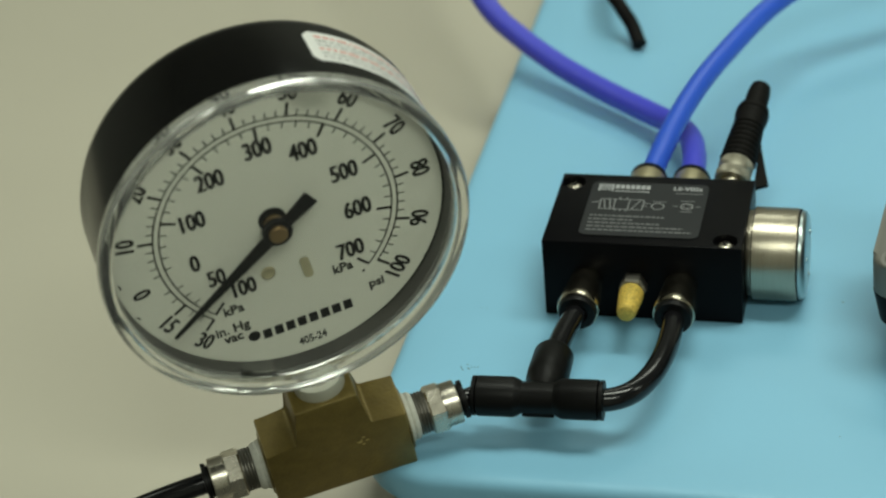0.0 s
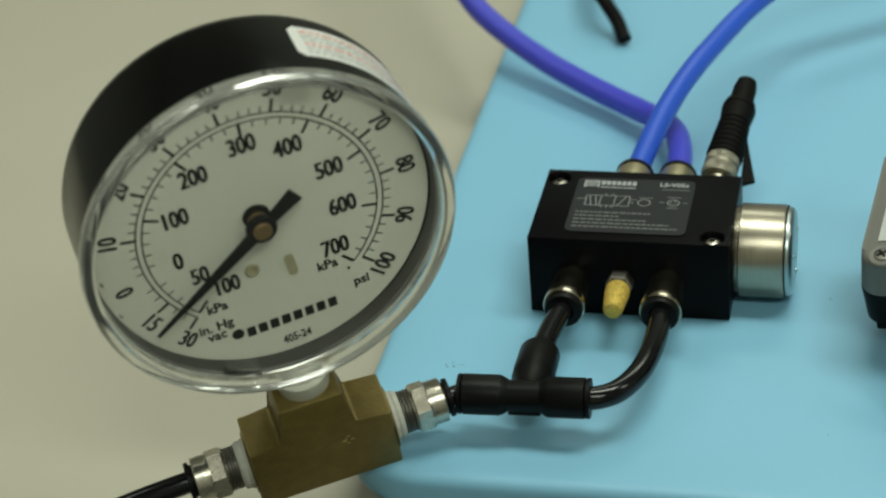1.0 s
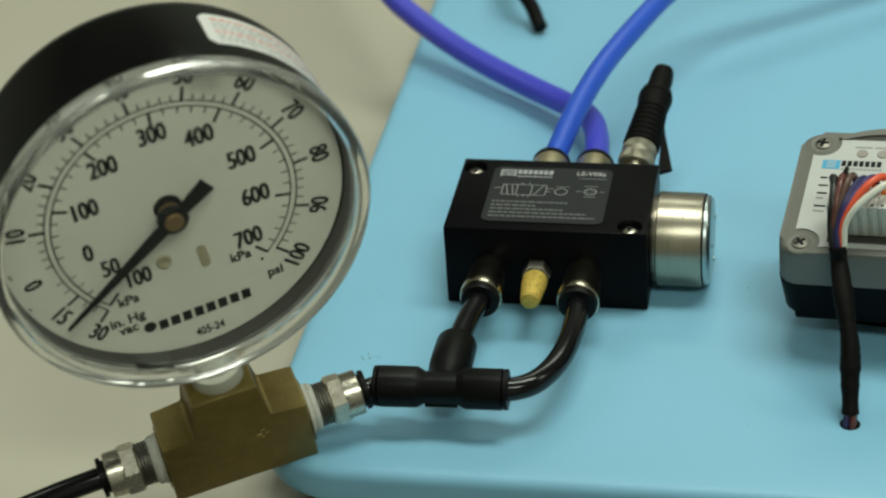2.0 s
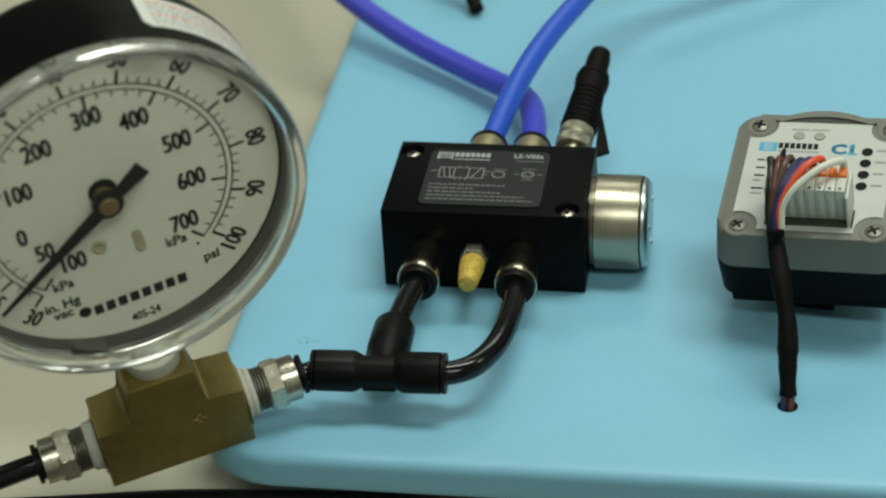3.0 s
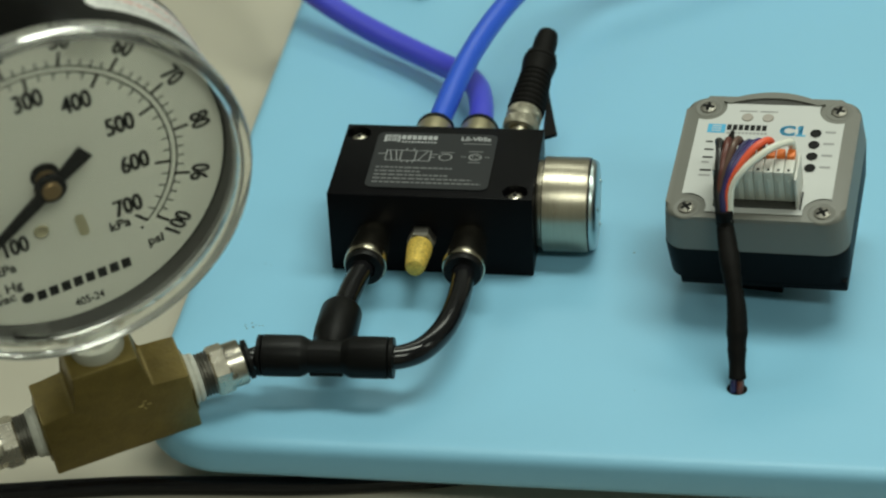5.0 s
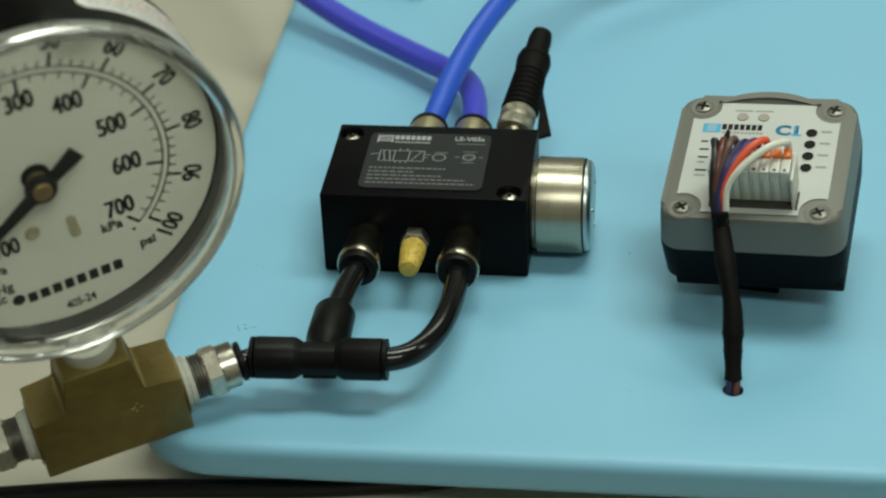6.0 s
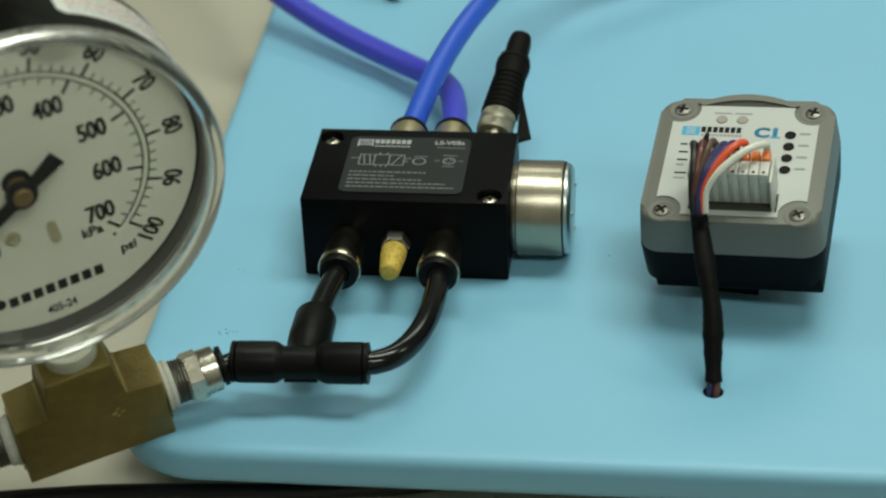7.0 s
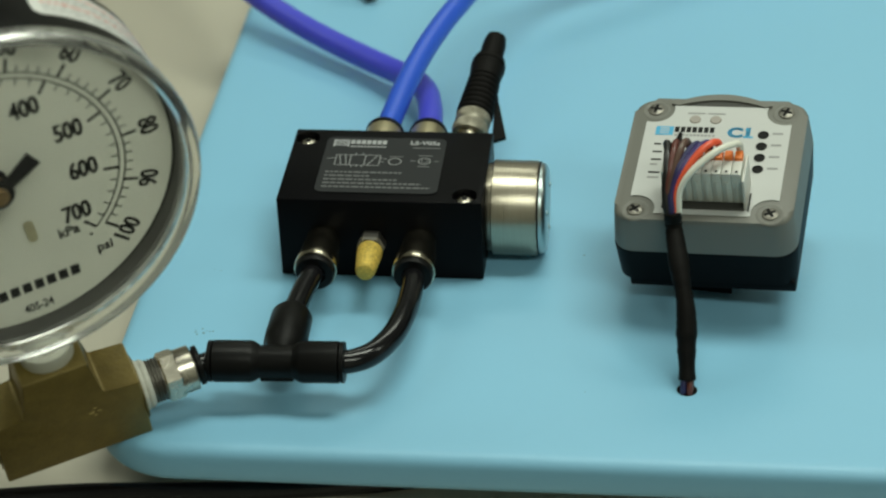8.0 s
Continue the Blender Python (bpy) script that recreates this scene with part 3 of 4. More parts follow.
def tick(r0, r1, psi, w, z):
    a, b = polar(r0, psi), polar(r1, psi)
    return line_art([((a.x, a.y), (b.x, b.y))], w, z)


R0, R1, ZI = 0.0350, 0.0368, 0.00012
VAC = -14.7
art = arc(R1, VAC, 100, 0.00045, ZI)
join(art, arc(R0, VAC, 101.5, 0.00045, ZI))
for k in range(0, 51):
    psi = 2 * k
    big = psi % 10 == 0
    if 0 < psi:
        join(art, tick(R1, R1 + (0.0045 if big else 0.0022), psi, 0.0009 if big else 0.0004, ZI))
for inhg in (5, 10, 15, 20, 25, 30):
    psi = -inhg * 0.4912
    big = inhg in (15, 30)
    join(art, tick(R1, R1 + (0.0045 if big else 0.0022), psi, 0.0009 if big else 0.0004, ZI))
for k in range(-5, 36):
    psi = k * 20 * 0.14504
    big = k % 5 == 0
    if k == 0:
        continue
    join(art, tick(R0, R0 - (0.0046 if big else 0.0022), psi, 0.0009 if big else 0.0004, ZI))
part("scale_marks", art, M_INK, dial, "black scale marks", smooth=0)


def on_dial(r, psi, turn=0.0):
    p = polar(r, psi)
    return pose(p.x, p.y, ZI, 0, 0, turn)


def radial(psi):
    a = K * (psi - 42.65)
    return -a if abs(a) <= 92 else -a + 180


for v in range(0, 101, 10):
    writing("pressure_number", str(v), 0.0078, M_INK, dial, on_dial(0.0446, v, radial(v)), 0.00006, 0.72, stem=0.00018)
for word, psi in (("15", -8.0), ("30", -15.5)):
    writing("vacuum_number", word, 0.0077, M_INK, dial, on_dial(0.0450, psi, radial(psi)), 0.00006, 0.68, stem=0.00018)
for word, x, y in (("0", -26.2, -4.2), ("100", -23.6, 10.6), ("200", -15.0, 22.4), ("300", 0.5, 27.4), ("400", 13.0, 21.6), ("500", 22.8, 9.4), ("600", 24.0, -5.0), ("700", 18.8, -18.9)):
    writing("kilopascal_number", word, 0.0084, M_INK, dial, pose(x * MM, y * MM, ZI), 0.00008, 0.66, stem=0.00021)
for word, x, y in (("50", -21.5, -11.8), ("100", -15.0, -18.7)):
    writing("vacuum_number", word, 0.0082, M_INK, dial, pose(x * MM, y * MM, ZI), 0.00008, 0.66, stem=0.00020)
for word, x, y in (("kPa", 15.1, -24.3), ("psi", 23.9, -34.1), ("kPa", -19.6, -25.4), ("in. Hg", -21.6, -32.2), ("vac", -22.0, -35.6)):
    writing("unit_text", word, 0.0047, M_INK, dial, pose(x * MM, y * MM, ZI), 0.00012, 0.95)
writing("dial_code", "405-24", 0.0042, M_INK, dial, pose(0.0008, -0.0464, ZI), 0.0001, 0.75)
# maker's name as a row of plain bars beside a round mark
for k in range(8):
    a = -0.0133 + k * 0.00367
    part("maker_letter_bar", box(a, a + 0.0027, -0.0403, -0.0368, ZI - 0.00002, ZI + 0.00002), M_INK, dial, smooth=0)
part("maker_mark", lathe([(0, 0.00002), (0.0019, 0.00002), (0.0019, 0), (0, 0)], 20), M_INK, dial, m=pose(-0.0160, -0.0378, ZI), smooth=0)
part("scale_dot", lathe([(0, 0.00002), (0.0005, 0.00002), (0.0005, 0), (0, 0)], 12), M_INK, dial, m=pose(0.0210, -0.0282, ZI), smooth=0)
for (ax, ay), (bx, by) in (((0.0399, -0.0304), (0.0420, -0.0321)), ((-0.0491, -0.0018), (-0.0486, -0.0036)), ((-0.0471, -0.0153), (-0.0462, -0.0166))):
    part("edge_dash", line_art([((ax, ay), (bx, by))], 0.0005, ZI), M_INK, dial, smooth=0)
# rivet, slot and pivot opening of the dial
part("stop_rivet", lathe([(0, 0.0002), (0.0012, 0.0003), (0.0017, 0.0006), (0.0022, 0.0004), (0.0023, 0.0), (0, 0.0)], 24), M_TAN, dial, m=pose(-0.0066, -0.0164, 0.0001))
part("adjust_slot", prism(rounded(0.0030, 0.0080, 0.0014), 0, 0.0002), M_TAN, dial, m=pose(0.0048, -0.0193, 0.0001, 0, 0, 4), smooth=0)
part("pivot_opening", lathe([(0.0040, 0.0001), (0.0042, 0.0003), (0.0037, 0.0003), (0.0035, 0.00012), (0, 0.00012)], 28), M_INK, dial, m=pose(-0.0010, 0.0021, 0))

# needle
needle = part("needle", lathe([(0, 0.0036), (0.0044, 0.0036), (0.0046, 0.0040), (0.0046, 0.0050), (0.0044, 0.0054), (0, 0.0054)], 32), M_INK, gauge, "flat black needle", pose(-0.0010, 0.0005, 0))
tip = -123.4
bl = prism([(-0.0022, 0.0), (-0.00040, 0.0450), (0.00040, 0.0450), (0.0022, 0.0)], 0.0042, 0.0050)
part("blade", bl, M_INK, needle, m=pose(0, 0, 0, 0, 0, -tip), smooth=0)
part("tail", prism([(-0.0014, 0.0), (-0.0026, -0.0145), (0.0026, -0.0145), (0.0014, 0.0)], 0.0042, 0.0050), M_INK, needle, m=pose(0, 0, 0, 0, 0, -tip), smooth=0)
part("hub_pin", lathe([(0, 0.0066), (0.0024, 0.0066), (0.0028, 0.0063), (0.0028, 0.0054), (0, 0.0054)], 24), M_BRASSPIN, needle, "brass hub pin")
part("hub_post", lathe([(0, 0), (0.0030, 0), (0.0030, 0.0036), (0, 0.0036)], 24), M_BRASSPIN, needle)

# warning sticker round the case
def curved_patch(r, a0, a1, n0, n1, rad=0.0015, thick=0.0001, n=24):
    bm = bmesh.new()
    prev = None
    for k in range(n + 1):
        a = radians(a0 + (a1 - a0) * k / n)
        e = min(k, n - k) / n * abs(a1 - a0) * math.pi / 180 * r
        cut = 0 if e >= rad else rad - math.sqrt(max(0, rad * rad - (rad - e) ** 2))
        cur = [bm.verts.new((q * math.sin(a), q * math.cos(a), w)) for q, w in ((r, n0 + cut), (r, n1 - cut), (r - thick, n1 - cut), (r - thick, n0 + cut))]
        if prev:
            for i in range(4):
                bm.faces.new((prev[i], prev[(i + 1) % 4], cur[(i + 1) % 4], cur[i]))
        prev = cur
    return bm


sticker = part("warning_sticker", curved_patch(0.05358, 25.5, 76, -0.0175, -0.0015, 0.002), M_STICKER, gauge, "white warning sticker with red and grey print", OFF)
rnd = random.Random(9)
for mat, lines in ((M_RED, (5, 2)), (M_GINK, (0, 1, 3, 4))):
    bm = bmesh.new()
    for k in lines:
        n0 = -0.0035 - k * 0.0022
        a = 29.0
        while a < 72:
            w = rnd.uniform(1.0, 4.0)
            join(bm, curved_patch(0.05363, a, min(72, a + w), n0 - 0.0008, n0, 0.0, 0.00003, 2))
            a += w + 0.7
    part("warning_print", bm, mat, sticker, smooth=0)

# neck below the case
part("neck", lathe([(0, 0.000), (0.0078, 0.000), (0.0080, 0.0006), (0.0080, 0.0050), (0.0062, 0.0056), (0.0062, 0.0120), (0, 0.0120)], 40), M_STEM, gauge, "pale neck under the case", frame_of((-0.0014, -0.0668, 0.0), (0, 1, 0), (0, 0, 1)))

# ---- the brass tee under the gauge ----
brass = thing("brass_tee", G @ pose(-0.00146, -0.09124, 0.0, 1.2, -3.26, -0.41), "dull brass block tee under the pressure gauge", "pipe fitting")
bw = 0.0091
tee_outline = [(-0.0229, -0.0113), (0.0229, -0.0113), (0.0229, 0.0113), (0.0122, 0.0113), (0.0112, 0.0118), (0.0109, 0.0128), (0.0097, 0.0252), (-0.0106, 0.0252), (-0.0119, 0.0128), (-0.0122, 0.0118), (-0.0132, 0.0113), (-0.0229, 0.0113)]
block = prism(tee_outline, -bw, bw)
bmesh.ops.bevel(block, geom=block.edges[:], offset=0.0006, segments=2, affect="EDGES", profile=0.5)
part("body", block, M_BRASS, brass)
for sx in (-1, 1):
    part("port_shoulder", lathe([(0.0062, 0.0004), (0.0098, 0.0004), (0.0100, 0.0), (0.0062, 0.0)], 32), M_BRASS, brass, m=frame_of((sx * 0.0230, 0, 0), (sx, 0, 0)))


M_WORN = surface("worn_brass", (0.185, 0.14, 0.045), 0.45, 0.5, vary=0.45, scale=500, bump=0.2, bump_scale=900, fine=0.4)
for ob in brass.children:
    ob.data.materials.append(M_WORN)
    for f in ob.data.polygons:
        if max(abs(c) for c in f.normal) < 0.97:
            f.material_index = 1


# bright nicks where a tool has slipped on the front face
rnd = random.Random(21)
nicks = bmesh.new()
for k in range(7):
    x, y, w = 0.0072 + rnd.gauss(0, 0.0012), 0.0052 + rnd.gauss(0, 0.0012), rnd.uniform(0.0002, 0.0007)
    box(x - w, x + w, y - 0.00018, y + 0.00018, bw - 0.0001, bw + 0.00006, bm=nicks)
part("nick", nicks, M_NICK, brass, "bright scratches in the brass", smooth=0)


def connector(m, label, tube_r=TR):
    """Male tube connector along z: thread tape, thread, hexagon, collar, black collet."""
    ob = thing("tube_connector", m, label, "pipe fitting", "connectors on the brass tee")
    part("thread_tape", lathe([(0, -0.001), (0.0078, -0.001), (0.0082, 0.0003), (0.0080, 0.0012), (0.0076, 0.0016), (0.0078, 0.0024), (0.0074, 0.0033), (0.0069, 0.0037), (0, 0.0037)], 32), M_TAPE, ob, "white thread tape")
    prof = [(0, 0.0028)]
    z = 0.0028
    while z < 0.0072:
        prof += [(0.0065, z), (0.0070, z + 0.0004), (0.0070, z + 0.0006), (0.0065, z + 0.0010)]
        z += 0.0010
    prof += [(0.0062, 0.0080), (0, 0.0080)]
    part("thread", lathe(prof, 32), M_SCREW, ob, "dark cut thread")
    hx = lathe([(0, 0.0076), (0.0075, 0.0076), (0.0081, 0.0082), (0.0081, 0.0125), (0.0076, 0.0131), (0, 0.0131)], 6)
    part("hexagon", hx, M_CHROME, ob, smooth=20)
    part("collar", lathe([(0, 0.0126), (0.0071, 0.0126), (0.0071, 0.0175), (0.0068, 0.0178), (0.0056, 0.0178), (0, 0.0176)], 40), M_CHROME, ob, smooth=15)
    part("collet", lathe([(0, 0.0176), (0.0052, 0.0178), (0.0052, 0.0186), (0.0062, 0.0188), (0.0062, 0.0201), (0.0034, 0.0203), (0, 0.0206)], 40), M_FIT, ob, "black release collet")
    return ob


BT = brass.matrix_world
connector(BT @ frame_of((0.0230, 0, 0), (1, 0, 0)), "nickel tube connector screwed into the brass tee")
connector(BT @ frame_of((-0.0230, 0, 0), (-1, 0, 0)), "nickel tube connector screwed into the brass tee")


def gp(x, y=0.0, n=0.0):
    return BT @ Vector((x, y, n))


tube("air_tube", [gp(0.0420), gp(0.0440), (TEE[0] - 0.0205, TEE[1] - 0.0007, Z_T), (TEE[0] - 0.0180, TEE[1] - 0.0006, Z_T)], TR, M_TUBE, "short black air tube from brass tee to plastic tee")
tube("air_tube", [gp(-0.038), gp(-0.047), gp(-0.062, -0.001), gp(-0.085, -0.004), gp(-0.115, -0.007, 0.004), gp(-0.16, -0.010, 0.012)], TR * 1.12, M_TUBE, "black air tube leading away from the brass tee")

# ---- the controller box ----
CW, CD, CH = 0.0585, 0.0588, 0.0274
ctl = thing("controller_box", pose(0.14151, -0.01787, 0.01296, 13.15, -4.08, -7.93), "grey and black plastic controller box with wired terminals", "controller")


def tapered(w0, d0, w1, d1, r, z0, z1, cy, bevel, n=6):
    a, b = rounded(w0, d0, r, n), rounded(w1, d1, r, n)
    bm = bmesh.new()
    lo = [bm.verts.new((x, y + cy, z0)) for x, y in a]
    hi = [bm.verts.new((x, y + cy, z1)) for x, y in b]
    k = len(lo)
    bm.faces.new(lo[::-1])
    bm.faces.new(hi)
    for i in range(k):
        bm.faces.new((lo[i], lo[(i + 1) % k], hi[(i + 1) % k], hi[i]))
    if bevel:
        bmesh.ops.bevel(bm, geom=[e for e in bm.edges if all(abs(v.co.z - z1) < 1e-7 for v in e.verts)], offset=bevel, segments=3, affect="EDGES", profile=0.5)
    return bm


SEAM = 0.0138
part("base", tapered(CW - 0.0010, CD - 0.002, CW + 0.0002, CD, 0.0062, 0.0, SEAM, CD / 2, 0.0003), M_DARK, ctl, "black lower shell")
part("mounting_skirt", box(-CW / 2 + 0.004, CW / 2 - 0.001, 0.0020, CD - 0.004, -0.0040, 0.0004, 0.0008), M_DARK, ctl)


def clip_block():
    """The rail clip below the box: its lower face lies flat on the board."""
    bm = box(-0.0125, 0.0060, 0.0130, CD - 0.010, -0.0100, -0.0030, 0.0)
    inv = ctl.matrix_world.inverted()
    for v in bm.verts:
        if v.co.z < -0.006:
            w = ctl.matrix_world @ v.co
            v.co = inv @ Vector((w.x, w.y, 0.0002))
    return bm


part("mounting_clip", clip_block(), M_DARK, ctl, smooth=0)
lid = part("lid", tapered(CW + 0.0002, CD, CW - 0.0018, CD - 0.0022, 0.0068, SEAM + 0.0002, CH, CD / 2, 0.0018), M_GREY, ctl, "grey upper shell")


def lens_curve(half, y0, rise, n=20):
    return [(-half + 2 * half * k / n, y0 + rise * (1 - (2 * k / n - 1) ** 2)) for k in range(n + 1)]


# raised arch at the back of the lid, recess shade under it painted dark
inner, outer = lens_curve(0.0142, CD / 2 + 0.0243, 0.0029), lens_curve(0.0165, CD / 2 + 0.0250, 0.0050)
part("rim_arch", prism(outer + inner[::-1], CH - 0.012, CH + 0.0009), M_GREY, lid)
part("rim_recess", prism(inner, CH - 0.002, CH + 0.0002), M_SHADE, lid, "dark patch for the shade under the arch", smooth=0)
SCREWS = [(sx * 0.0213, sy) for sx in (-1, 1) for sy in (0.0052, 0.0519)]
for sx, sy in SCREWS:
    part("screw_boss", lathe([(0.0048, -0.0004), (0.0044, 0.0001), (0.0038, 0.0002), (0.0034, 0.0001), (0.0031, 0.00004), (0, 0.00004)], 28), M_GREY, lid, m=pose(sx, sy, CH))
    screw(lid, pose(sx, sy, CH + 0.0002, 0, 0, 30 + 4000 * sx + 900 * sy), 0.0026)


def overlay_outline(w, h, cx, cy0, cy1, r, n=10):
    """A rectangle whose four corners give way to round notches of radius r about the screws."""
    out = []
    for qx, cy in ((1, cy1), (-1, cy1), (-1, cy0), (1, cy0)):
        qy = 1 if cy > 0 else -1
        a0, a1 = math.asin((w / 2 - cx) / r), math.pi / 2 + math.asin((h / 2 - abs(cy)) / r)
        notch = [(qx * (cx + r * math.sin(a0 - (a0 + a1) * k / n)), qy * (abs(cy) - r * math.cos(a0 - (a0 + a1) * k / n))) for k in range(n + 1)]
        out += notch if qx * qy > 0 else notch[::-1]
    return out


over = part("overlay", prism(overlay_outline(0.0472, 0.0502, 0.0213, -0.0235, 0.0232, 0.0062), 0, 0.00025), M_WHITE, lid, "white printed overlay", pose(0, CD / 2 - 0.0007, CH + 0.0002), smooth=0)
oz = 0.0003
UP = 0.0007
part("maker_mark", bars([(-0.0200, -0.0142, 0.0102 + UP, 0.0143 + UP)], oz), M_CYAN, over, smooth=0)
for k in range(3):
    part("mark_line", bars([(-0.0186, -0.0156, 0.0110 + UP + 0.0011 * k, 0.0114 + UP + 0.0011 * k)], oz + 0.00005), M_WHITE, over, smooth=0)
for k in range(7):
    part("maker_letter_bar", bars([(-0.0138 + k * 0.00190, -0.0138 + k * 0.00190 + 0.00145, 0.0117 + UP, 0.0143 + UP)], oz), M_INK, over, smooth=0)
part("maker_line_bar", bars([(-0.0136 + k * 0.00122, -0.0136 + k * 0.00122 + 0.0009, 0.0099 + UP, 0.0108 + UP) for k in range(11)], oz), M_GINK, over, smooth=0)
writing("model_text", "C1", 0.0062, M_CYAN, over, pose(0.0076, 0.0120 + UP, oz), 0.00028, 1.12, stem=0.0001)
part("model_text_flag", bars([(0.0087, 0.0119, 0.00975 + UP, 0.01055 + UP), (0.0090, 0.0101, 0.0132 + UP, 0.0140 + UP)], oz), M_CYAN, over, smooth=0)
for x in (-0.0078, -0.0011):
    part("indicator", lathe([(0, 0.0003), (0.0017, 0.0003), (0.0019, 0), (0, 0)], 24), M_LED, over, "dull round indicator", pose(x, 0.0179 + UP, oz))
    part("indicator_word_bar", bars([(x - 0.0028, x + 0.0028, 0.0206 + UP, 0.0212 + UP)], oz), M_GINK, over, smooth=0)
for k in range(4):
    part("trimmer_hole", lathe([(0.0018, 0.0002), (0.0016, 0.0003), (0.0015, 0.0001), (0, 0.0001)], 24), M_INK, over, "dark round trimmer hole", pose(0.0151, 0.0113 + UP - k * 0.00533, oz))
    part("trimmer_word_bar", bars([(0.0180, 0.0214, 0.0117 + UP - k * 0.00540, 0.0126 + UP - k * 0.00540)], oz), M_GINK, over, smooth=0)
for x1, y, w in ((-0.0173, 0.0059, M_INK), (-0.0166, 0.0022, M_INK), (-0.0163, -0.0014, M_INK), (-0.0172, -0.0037, M_GINK), (-0.0159, -0.0074, M_INK), (-0.0160, -0.0097, M_GINK)):
    part("list_word_bar", bars([(-0.0196, x1, y + UP - 0.00035, y + UP + 0.00035)], oz), w, over, smooth=0)

# terminal block with levers and wires
TX0, TX1, TY0 = -0.0124, 0.0128, -0.0207
# dark plate paints the shade below and just in front of the block
part("socket_frame", box(TX0 - 0.0006, TX1 + 0.0004, TY0 - 0.0021, TY0 + 0.0120, 0, 0.0008, 0.0002), M_SHADE, over, "dark plate for the shade under the terminal block", smooth=0)
part("end_plate", box(TX1 + 0.0002, TX1 + 0.0011, TY0 - 0.0018, TY0 + 0.0104, 0.0002, 0.0128, 0.0003), M_TERMTOP, over, "thin white end plate")
part("socket_slit", box(TX1 + 0.0013, TX1 + 0.0018, TY0 - 0.0022, TY0 + 0.0056, 0, 0.0006), M_INK, over, smooth=0)
term = part("terminal_block", box(TX0, TX1, TY0 + 0.0006, TY0 + 0.0100, 0.0010, 0.0128, 0.0004), M_TERM, over, "pale grey pluggable terminal block")
NP = 8
pw = (TX1 - TX0) / NP
for k in range(NP):
    x = TX0 + (k + 0.5) * pw
    part("pole", box(x - pw / 2 + 0.00006, x + pw / 2 - 0.00006, TY0, TY0 + 0.0090, 0.0016, 0.0128, 0.00025), M_TERM, term)
    part("pole_rib", box(x - 0.0005, x + 0.0005, TY0 - 0.0003, TY0 + 0.0004, 0.0030, 0.0105, 0.0001), M_TERM, term)
    part("pole_top", box(x - pw / 2 + 0.00006, x + pw / 2 - 0.00006, TY0 + 0.0001, TY0 + 0.0064, 0.0126, 0.0139, 0.0004), M_TERMTOP, term)
    part("test_hole", lathe([(0, 0.00012), (0.0005, 0.00012), (0.0005, 0), (0, 0)], 10), M_INK, term, m=pose(x, TY0 + 0.0012, 0.0139), smooth=0)
    part("lever", box(x - pw / 2 + 0.0003, x + pw / 2 - 0.0003, TY0 + 0.0063, TY0 + 0.0098, 0.0120, 0.0150, 0.0004), M_ORANGE, term, "orange release lever")

CM = ctl.matrix_world.copy()
OV = CM @ Matrix.Translation((0, CD / 2 - 0.0007, CH + 0.00045))
HOLE = Vector((0.1362, -0.0575, 0.0))
bundle = thing("wire_bundle", pose(HOLE.x, HOLE.y, 0), "sleeved bundle of coloured wires from terminals into the board", "cable")
BM = bundle.matrix_world.inverted()
order = {0: "black", 1: "maroon", 2: "brown", 3: "navy", 4: "violet", 5: "red", 7: "white"}
JX, JY, JZ = -0.0080, -0.0288, 0.0050


def ov(x, y, z):
    return OV @ Vector((x, y, z))


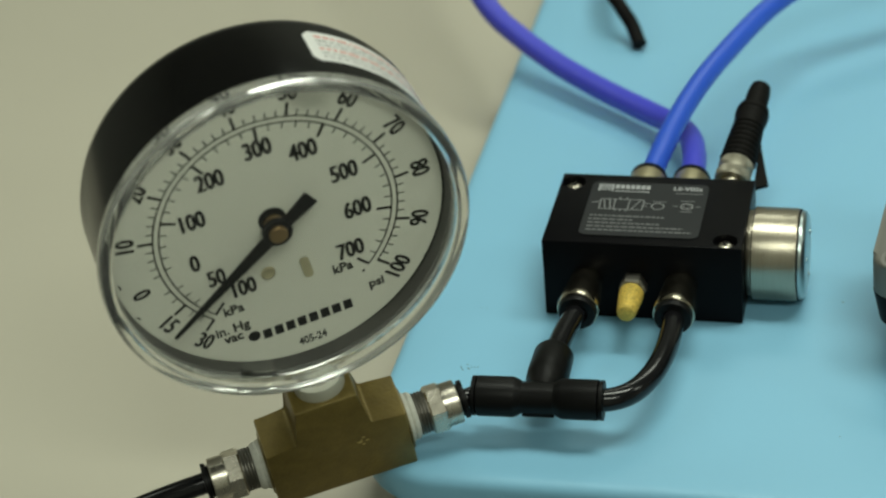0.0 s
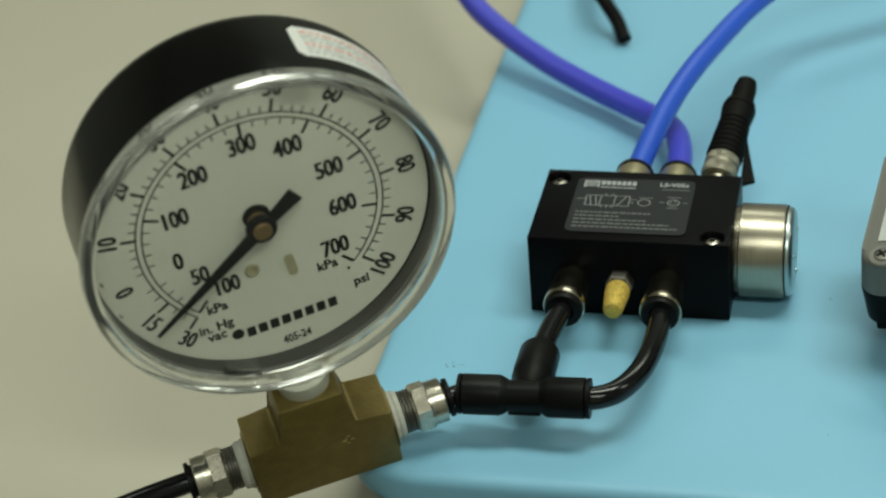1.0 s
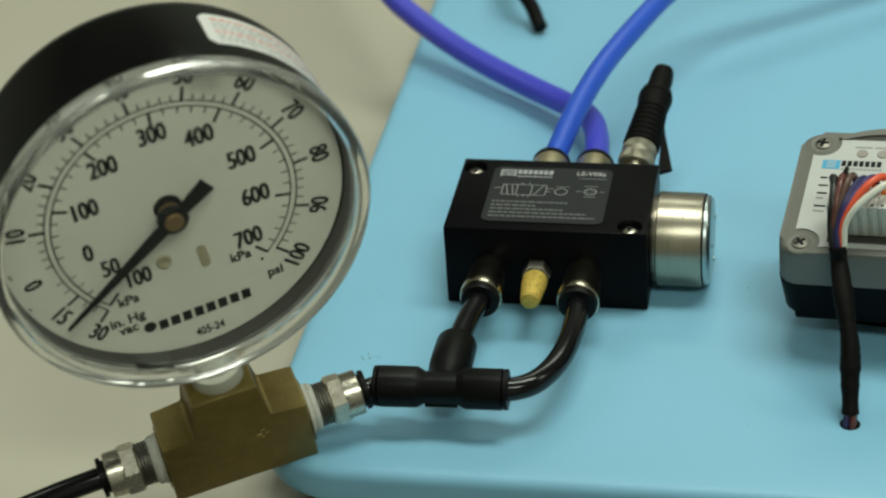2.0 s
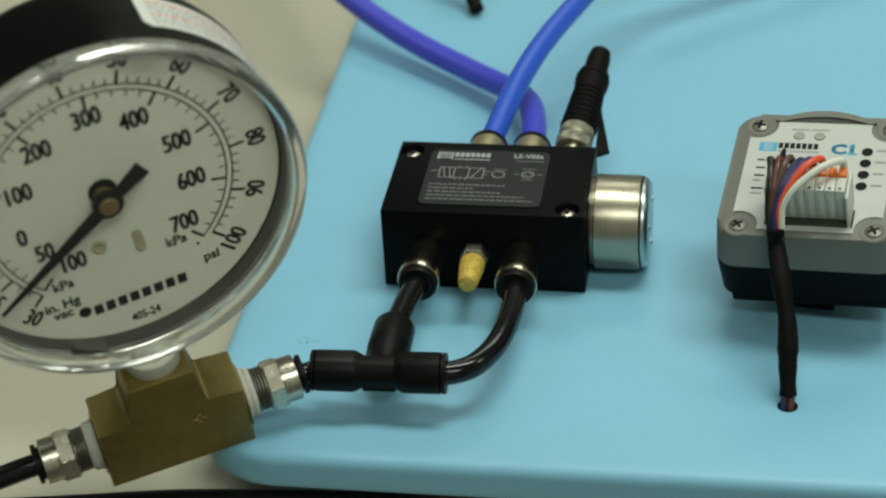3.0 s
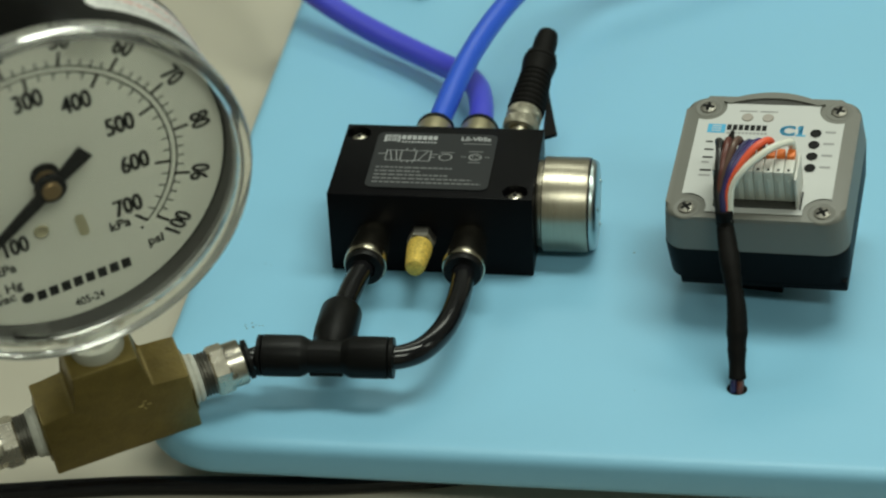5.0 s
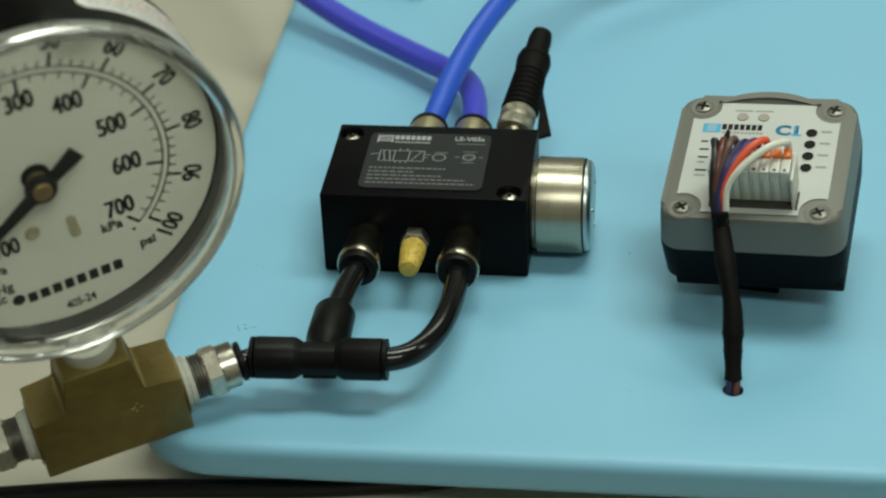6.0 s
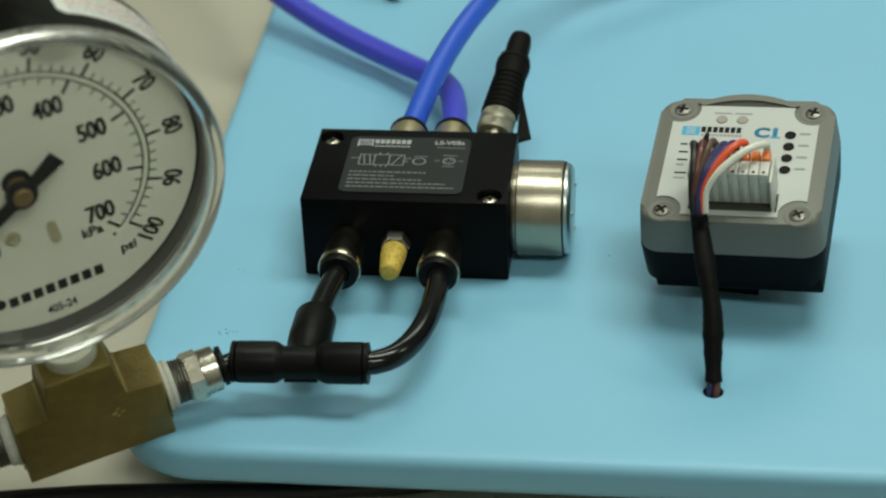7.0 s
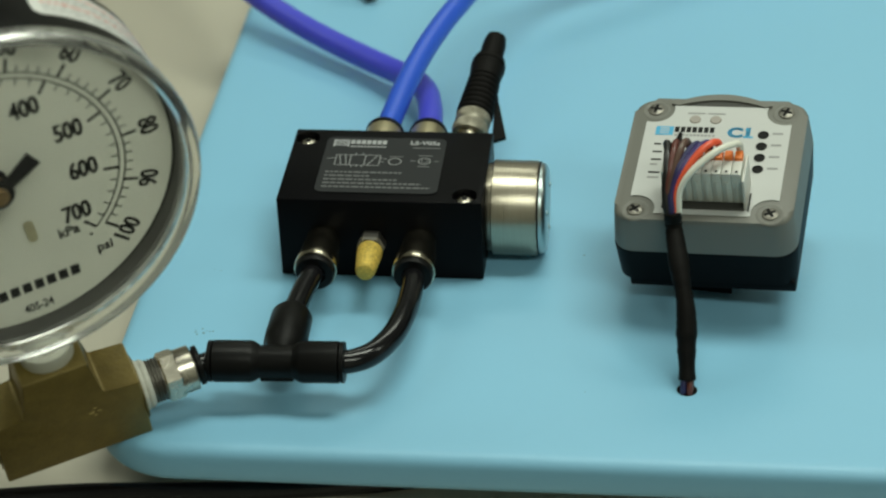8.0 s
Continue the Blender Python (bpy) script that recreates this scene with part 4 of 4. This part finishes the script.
for k, colour in order.items():
    x = TX0 + (k + 0.5) * pw
    q = (k - 3.5) / 3.5
    jx = JX + q * 0.0017
    jz = JZ + 0.0011 * math.cos(2.1 * k)
    top = 0.0172 + 0.0006 * (k % 3)
    # the first wires rise nearly straight out of the levers, the last ones sweep far across the block
    if k == 1:
        part("wire_tip", sweep([BM @ ov(x - 0.0004, TY0 + 0.0100, 0.0165), BM @ ov(x + 0.0002, TY0 + 0.0112, 0.0182), BM @ ov(x + 0.0006, TY0 + 0.0120, 0.0196)], lambda t: 0.0013 - 0.0008 * t, 10, 4), M_WIRES["black"], bundle, "cut black wire tip")
    pts = [ov(x, TY0 + 0.0106, 0.0100), ov(x, TY0 + 0.0108, 0.0146), ov(x - 0.0006, TY0 + 0.0094, top), ov(x * 0.66 + jx * 0.34, TY0 + 0.0050, top + 0.0010), ov(x * 0.26 + jx * 0.74, TY0 - 0.0010, 0.0160), ov(jx + 0.0006 * q, TY0 - 0.0048, 0.0112), ov(jx, JY - 0.0004, jz), ov(jx * 0.4 + JX * 0.6 + 0.0003, JY - 0.0030, JZ - 0.0058)]
    part("wire", sweep([BM @ p for p in pts], 0.00115, 10, 6), M_WIRES[colour], bundle, colour + " insulated wire")
w0 = ov(JX, JY - 0.0006, JZ)
w1 = ov(JX + 0.0004, JY - 0.0030, JZ - 0.0060)
line = [w0, w1, w1.lerp(HOLE, 0.30) + Vector((0.0006, -0.0020, 0.0040)), w1.lerp(HOLE, 0.55) + Vector((0.0014, -0.0022, 0.0046)), w1.lerp(HOLE, 0.80) + Vector((0.0006, -0.0010, 0.0034)), HOLE + Vector((0, 0.0006, 0.0034))]
part("sleeve", sweep([BM @ p for p in line], lambda t: (0.0027 + 0.0005 * min(1, 7 * t)) - 0.0005 * math.sin(9 * t) ** 2 - 0.0005 * max(0, t - 0.85) / 0.15, 20, 10, 0.06, 3), M_RUBBER, bundle, "black woven sleeve")
for k, colour in enumerate(("brown", "navy", "navy", "maroon")):
    a = 0.6 + 1.57 * k
    d = Vector((0.0014 * math.cos(a), 0.0014 * math.sin(a), 0))
    part("wire_end", sweep([BM @ (Vector((HOLE.x, -0.0568, 0.0034)) + d), BM @ (Vector((HOLE.x, -0.0580, 0.0012)) + d), BM @ (Vector((HOLE.x, -0.0583, -0.004)) + d)], 0.0010, 10, 4), M_WIRES[colour], bundle)
tagged(part("cable_hole", lathe([(0.0031, 0.00003), (0.0032, 0.00010), (0.0029, 0.00010), (0.0027, 0.00004), (0, 0.00004)], 28), M_INK, board, m=Matrix.Translation(HOLE - Vector(board.location))))

# dust and crumbs on the board
dust = bmesh.new()
rnd = random.Random(12)
for cx, cy, n in ((-0.0205, -0.0350, 9), (0.0965, 0.0150, 1), (-0.0225, 0.0005, 2), (0.018, 0.012, 0), (0.105, -0.06, 1)):
    for _ in range(n):
        x, y, r = cx + rnd.gauss(0, 0.0016), cy + rnd.gauss(0, 0.0012), rnd.uniform(0.00012, 0.00032)
        box(x - r, x + r, y - r * 0.6, y + r * 0.6, 0.0, 0.00012, bm=dust)
tagged(part("dust", dust, M_PRINTD, smooth=0), "tiny grey dust crumbs lying on the blue board", "dust", kind="stuff")
